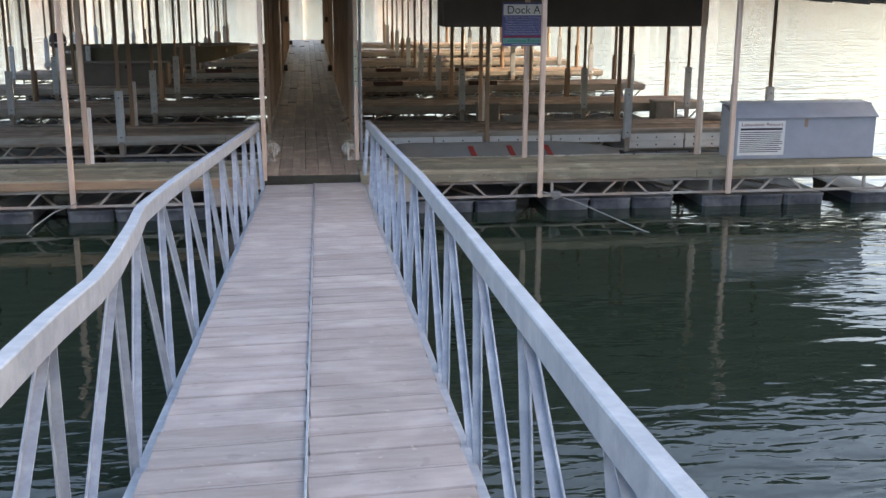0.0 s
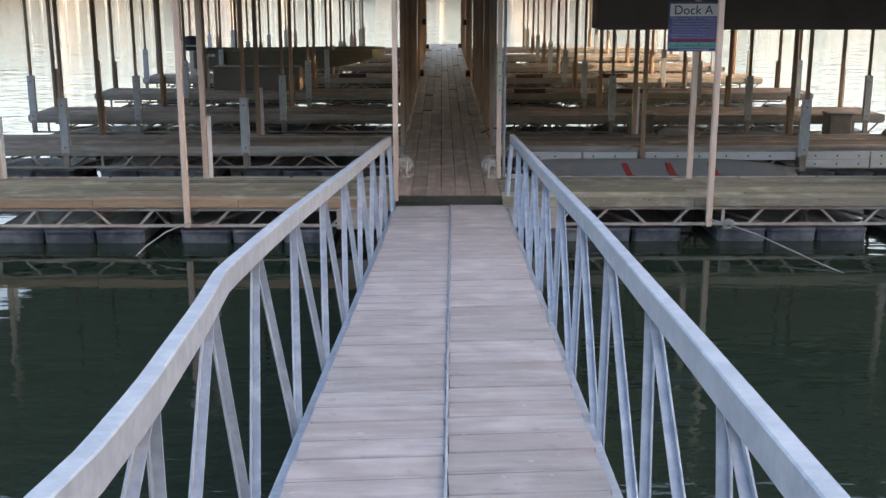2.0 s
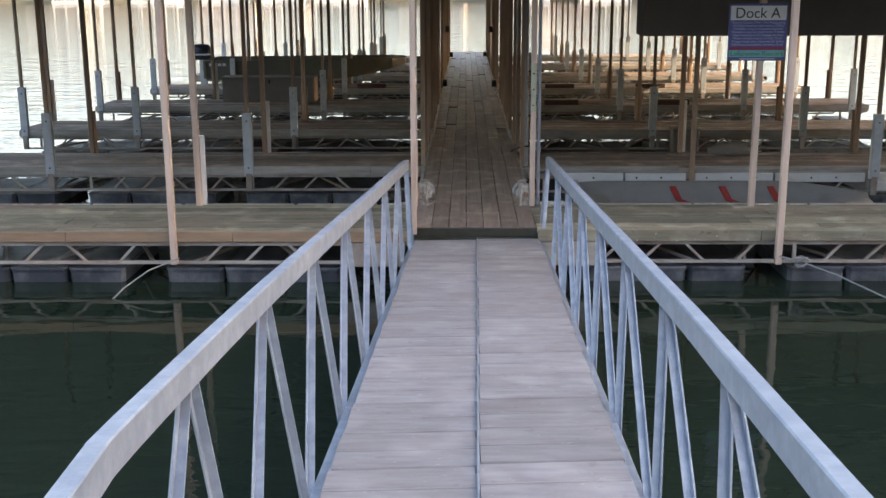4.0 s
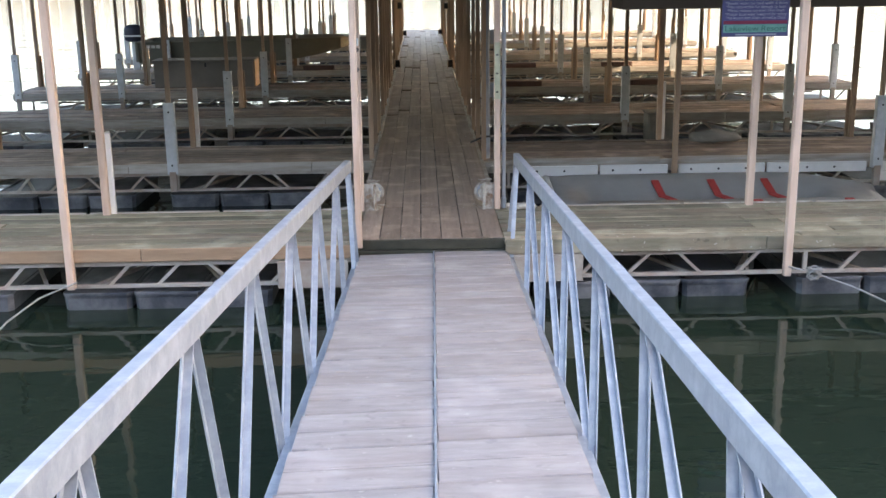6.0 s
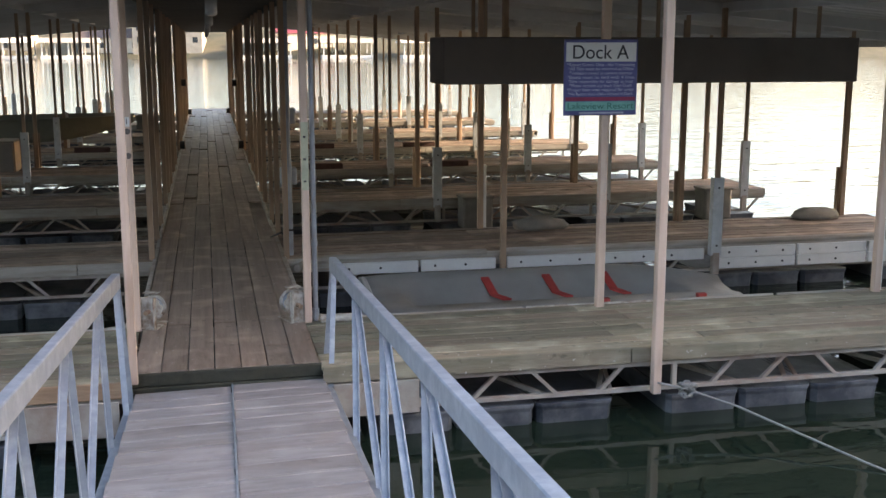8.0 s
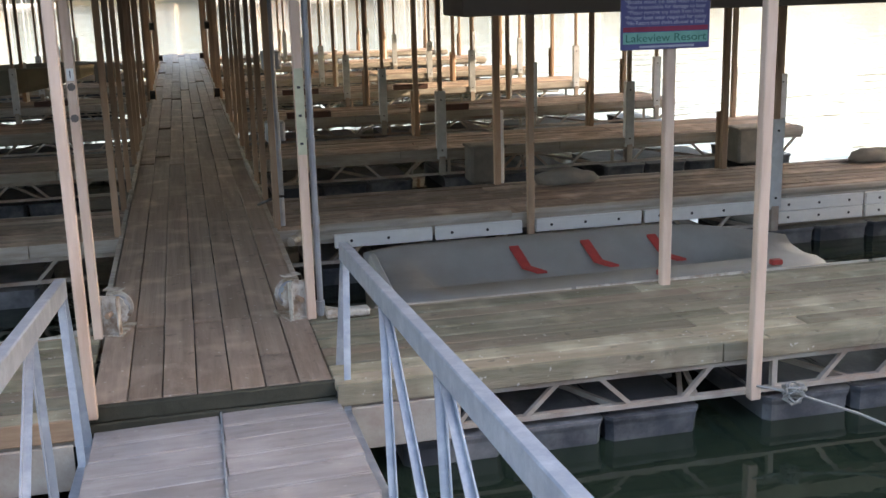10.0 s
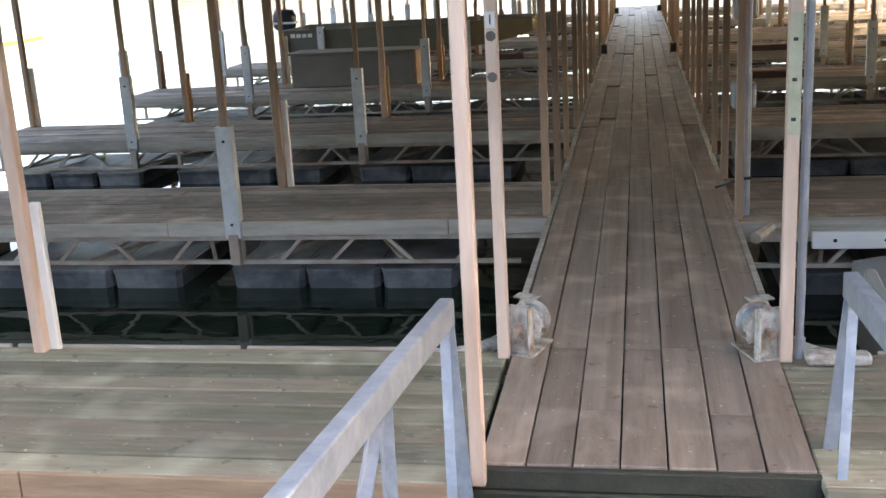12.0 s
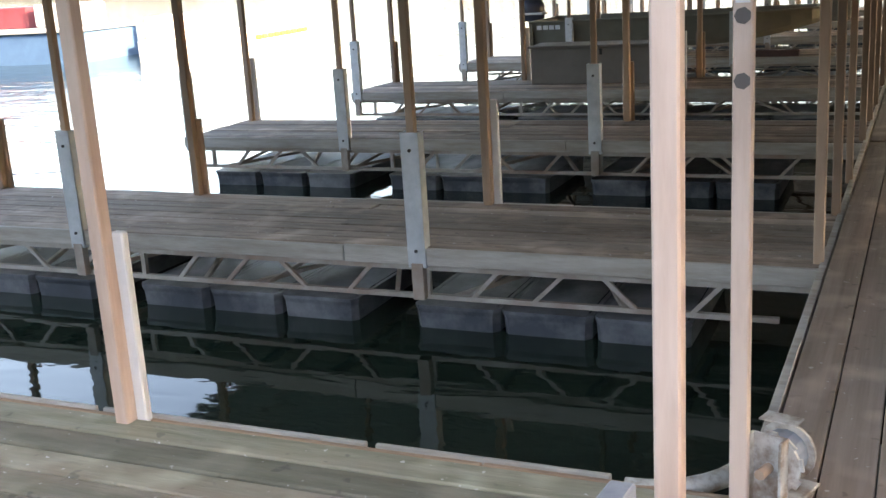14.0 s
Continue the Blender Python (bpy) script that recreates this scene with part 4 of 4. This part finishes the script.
# ---- ropes ----
def rope(points, label, r=0.008):
    pts = [Vector(p) for p in points]
    fine = []
    for a, c in zip(pts, pts[1:]):
        fine += [a.lerp(c, k / 6) for k in range(6)]
    fine.append(pts[-1])
    return tagged(part("rope", Build().tube(fine, r, 6).mesh("rope", ROPE, smooth=True)), label, "rope", "mooring ropes")


rope([(3.03, 11.9, -0.25), (3.22, 11.84, -0.29), (3.5, 11.6, -0.36), (4.0, 10.8, -0.51), (4.2, 10.5, -0.56)], "white mooring rope from a post into the water")
rope([(-2.95, 11.82, -0.26), (-3.2, 11.6, -0.33), (-3.4, 11.4, -0.46), (-3.5, 11.3, -0.56)], "white mooring rope from a post into the water")
bb = Build()
rng = random.Random(9)
for k in range(14):
    a = rng.uniform(0, math.tau)
    bb.tube([(0.05 * math.cos(a + j) + 0.02 * rng.uniform(-1, 1), 0.05 * math.sin(a + j), 0.05 * math.sin(a * 2 + j * 0.7)) for j in range(5)], 0.008, 5)
tagged(part("rope_knot", bb.mesh("rope_knot", ROPE), m=pose(3.23, 11.83, -0.29)), "tangled white rope knot on a mooring line", "rope")


# ---- loose things on the fingers ----
def bundle(x, yq, s, label, seed):
    bm = bmesh.new()
    bmesh.ops.create_icosphere(bm, subdivisions=3, radius=1)
    for v in bm.verts:
        k = 1 + 0.22 * noise.noise(v.co * 1.7 + Vector((seed, 0, 0))) + 0.08 * noise.noise(v.co * 6)
        v.co = Vector((v.co.x * 0.34 * k, v.co.y * 0.17 * k, max(v.co.z * 0.10 * k + 0.05, 0)))
    me = bpy.data.meshes.new("bundle")
    bm.to_mesh(me)
    bm.free()
    me.materials.append(CANVAS)
    for p in me.polygons:
        p.use_smooth = True
    return tagged(part("canvas_bundle", me, m=aslant(x, yq, 0.0) @ Matrix.Diagonal((s, s, s, 1))), label, "bundle")


bundle(3.75, 17.08, 1.0, "crumpled dusty canvas bundle on the dock finger", 1)
bundle(7.4, 17.08, 0.95, "crumpled pale canvas on the dock finger", 5)


def tub(x, yq, z, label):
    e = empty("bait_tub", aslant(x, yq, z), label, "tub", "hung tubs")
    part("body", Build().box(-0.22, 0.22, -0.18, 0.18, 0, 0.48).mesh("body", CANVAS, 0.03), e)
    part("rim", Build().box(-0.235, 0.235, -0.195, 0.195, 0.44, 0.475).mesh("rim", CANVAS, 0.01), e)
    return e


tub(3.62, 19.74, -0.42, "tan tub hung at the dock finger's edge")
tub(7.3, 19.74, -0.40, "tan tub hung at the dock finger's edge")
board_me = Build().box(-0.35, 0.35, -0.06, 0.06, 0, 0.10).mesh("board", material("dark_red_board", (0.10, 0.05, 0.04), 0.8, scale=6), 0.008)
for x, row, side in ((1.9, 2, 1), (4.2, 2, 1), (2.2, 3, 1), (-2.4, 3, -1), (4.4, 3, 1)):
    fr = (RIGHT_ROWS if side > 0 else LEFT_ROWS)[row][0]
    tagged(part("step_board", board_me, m=aslant(x, fr + 0.05, -0.004 + 0.006)), "short dark red timber block on the dock edge", "board", "edge blocks")


# ---- far shore ----
def house(x, y, z, w, d, h, m_roof, label):
    e = empty("house", pose(x, y, z, 0, 0, random.Random(int(x)).uniform(-12, 12)), label, "house", "shore houses")
    part("wall", Build().box(-w / 2, w / 2, -d / 2, d / 2, -3, h).mesh("wall", HOUSE), e)
    part("roof", Build().prism([(-d / 2 - 0.6, h), (0, h + d * 0.28), (d / 2 + 0.6, h)], -w / 2 - 0.6, w / 2 + 0.6).mesh("roof", m_roof), e)
    n = max(2, int(w / 3.2))
    for i in range(n):
        for zz in ((0.9,) if h < 4 else (0.9, 3.7)):
            part("window", Build().box(-0.6, 0.6, -0.06, 0.04, 0, 1.3).mesh("window", PANE), e, pose(-w / 2 + (i + 0.5) * w / n, -d / 2 - 0.02, zz))
    return e


rng = random.Random(21)
for k in range(15):
    x = -150 + 21 * k + rng.uniform(-6, 6)
    house(x, 279 + rng.uniform(-2, 12), rng.uniform(0.6, 3.0), rng.uniform(9, 18), rng.uniform(7, 10), rng.choice((3.2, 3.4, 5.8)), SHINGLE if k % 4 else MAROON,
          "pale lakeside house with a gabled roof")


def boathouse(x, y):
    e = empty("boathouse", pose(x, y, WATER_Z), "open-sided boat dock with pale posts on the far shore", "boathouse", "far boathouses")
    part("deck", Build().box(-6, 6, -4, 4, 0.0, 0.7).mesh("deck", BARGE_WHITE), e)
    part("roof", Build().prism([(-4.6, 3.6), (0, 4.7), (4.6, 3.6)], -6.5, 6.5).mesh("roof", HOUSE), e)
    bb = Build()
    for i in range(5):
        for yy in (-3.7, 3.7):
            bb.box(-5.8 + 2.85 * i, -5.5 + 2.85 * i, yy - 0.15, yy + 0.15, 0.7, 3.7)
    part("post", bb.mesh("post", BARGE_WHITE), e)
    return e


for x in (-92, -74, -58, -44, -30, 14, 33, 52, 80):
    boathouse(x, 262 + (x * 7 % 9))

# moored work barges off the end of the slips
barge = empty("barge", pose(-28.6, 37.6, WATER_Z, 0, 0, 6), "blue and white moored work barge with deck gear", "barge")
part("hull", Build().box(-7, 4.4, -1.6, 1.6, -0.3, 0.95).mesh("hull", BARGE_BLUE, 0.06), barge)
part("deck", Build().box(-7.1, 4.5, -1.7, 1.7, 0.955, 1.05).mesh("deck", BARGE_WHITE, 0.02), barge)
part("cabin", Build().box(-6.6, 1.2, 0.2, 1.4, 1.05, 1.75).mesh("cabin", MAROON, 0.04), barge)
part("bench", Build().box(1.6, 3.6, 0.0, 1.2, 1.05, 1.8).mesh("bench", BARGE_WHITE, 0.08), barge)
pontoon = empty("pontoon", pose(-23.4, 43.5, WATER_Z, 0, 0, 96), "white floating pontoon with a yellow rubbing edge", "pontoon")
part("hull", Build().box(-4.6, 4.8, -0.9, 0.9, -0.2, 0.46).mesh("hull", BARGE_WHITE, 0.05), pontoon)
bb = Build()
for i in range(9):
    bb.box(0.2 + 0.5 * i, 0.62 + 0.5 * i, -0.97, -0.91, 0.06, 0.24)
part("fender", bb.mesh("fender", YELLOW, 0.03), pontoon)
part("rail", Build().box(-4.2, -1.2, 0.2, 0.8, 0.46, 1.2).mesh("rail", BARGE_WHITE, 0.05), pontoon)

tagged(part("dock_pad", Build().box(-0.14, 0.14, -0.05, 0.05, 0, 0.05).mesh("dock_pad", OFFWHITE, 0.012), m=aslant(0.87, 13.17, 0.006)), "chipped white corner pad on the front dock", "pad")
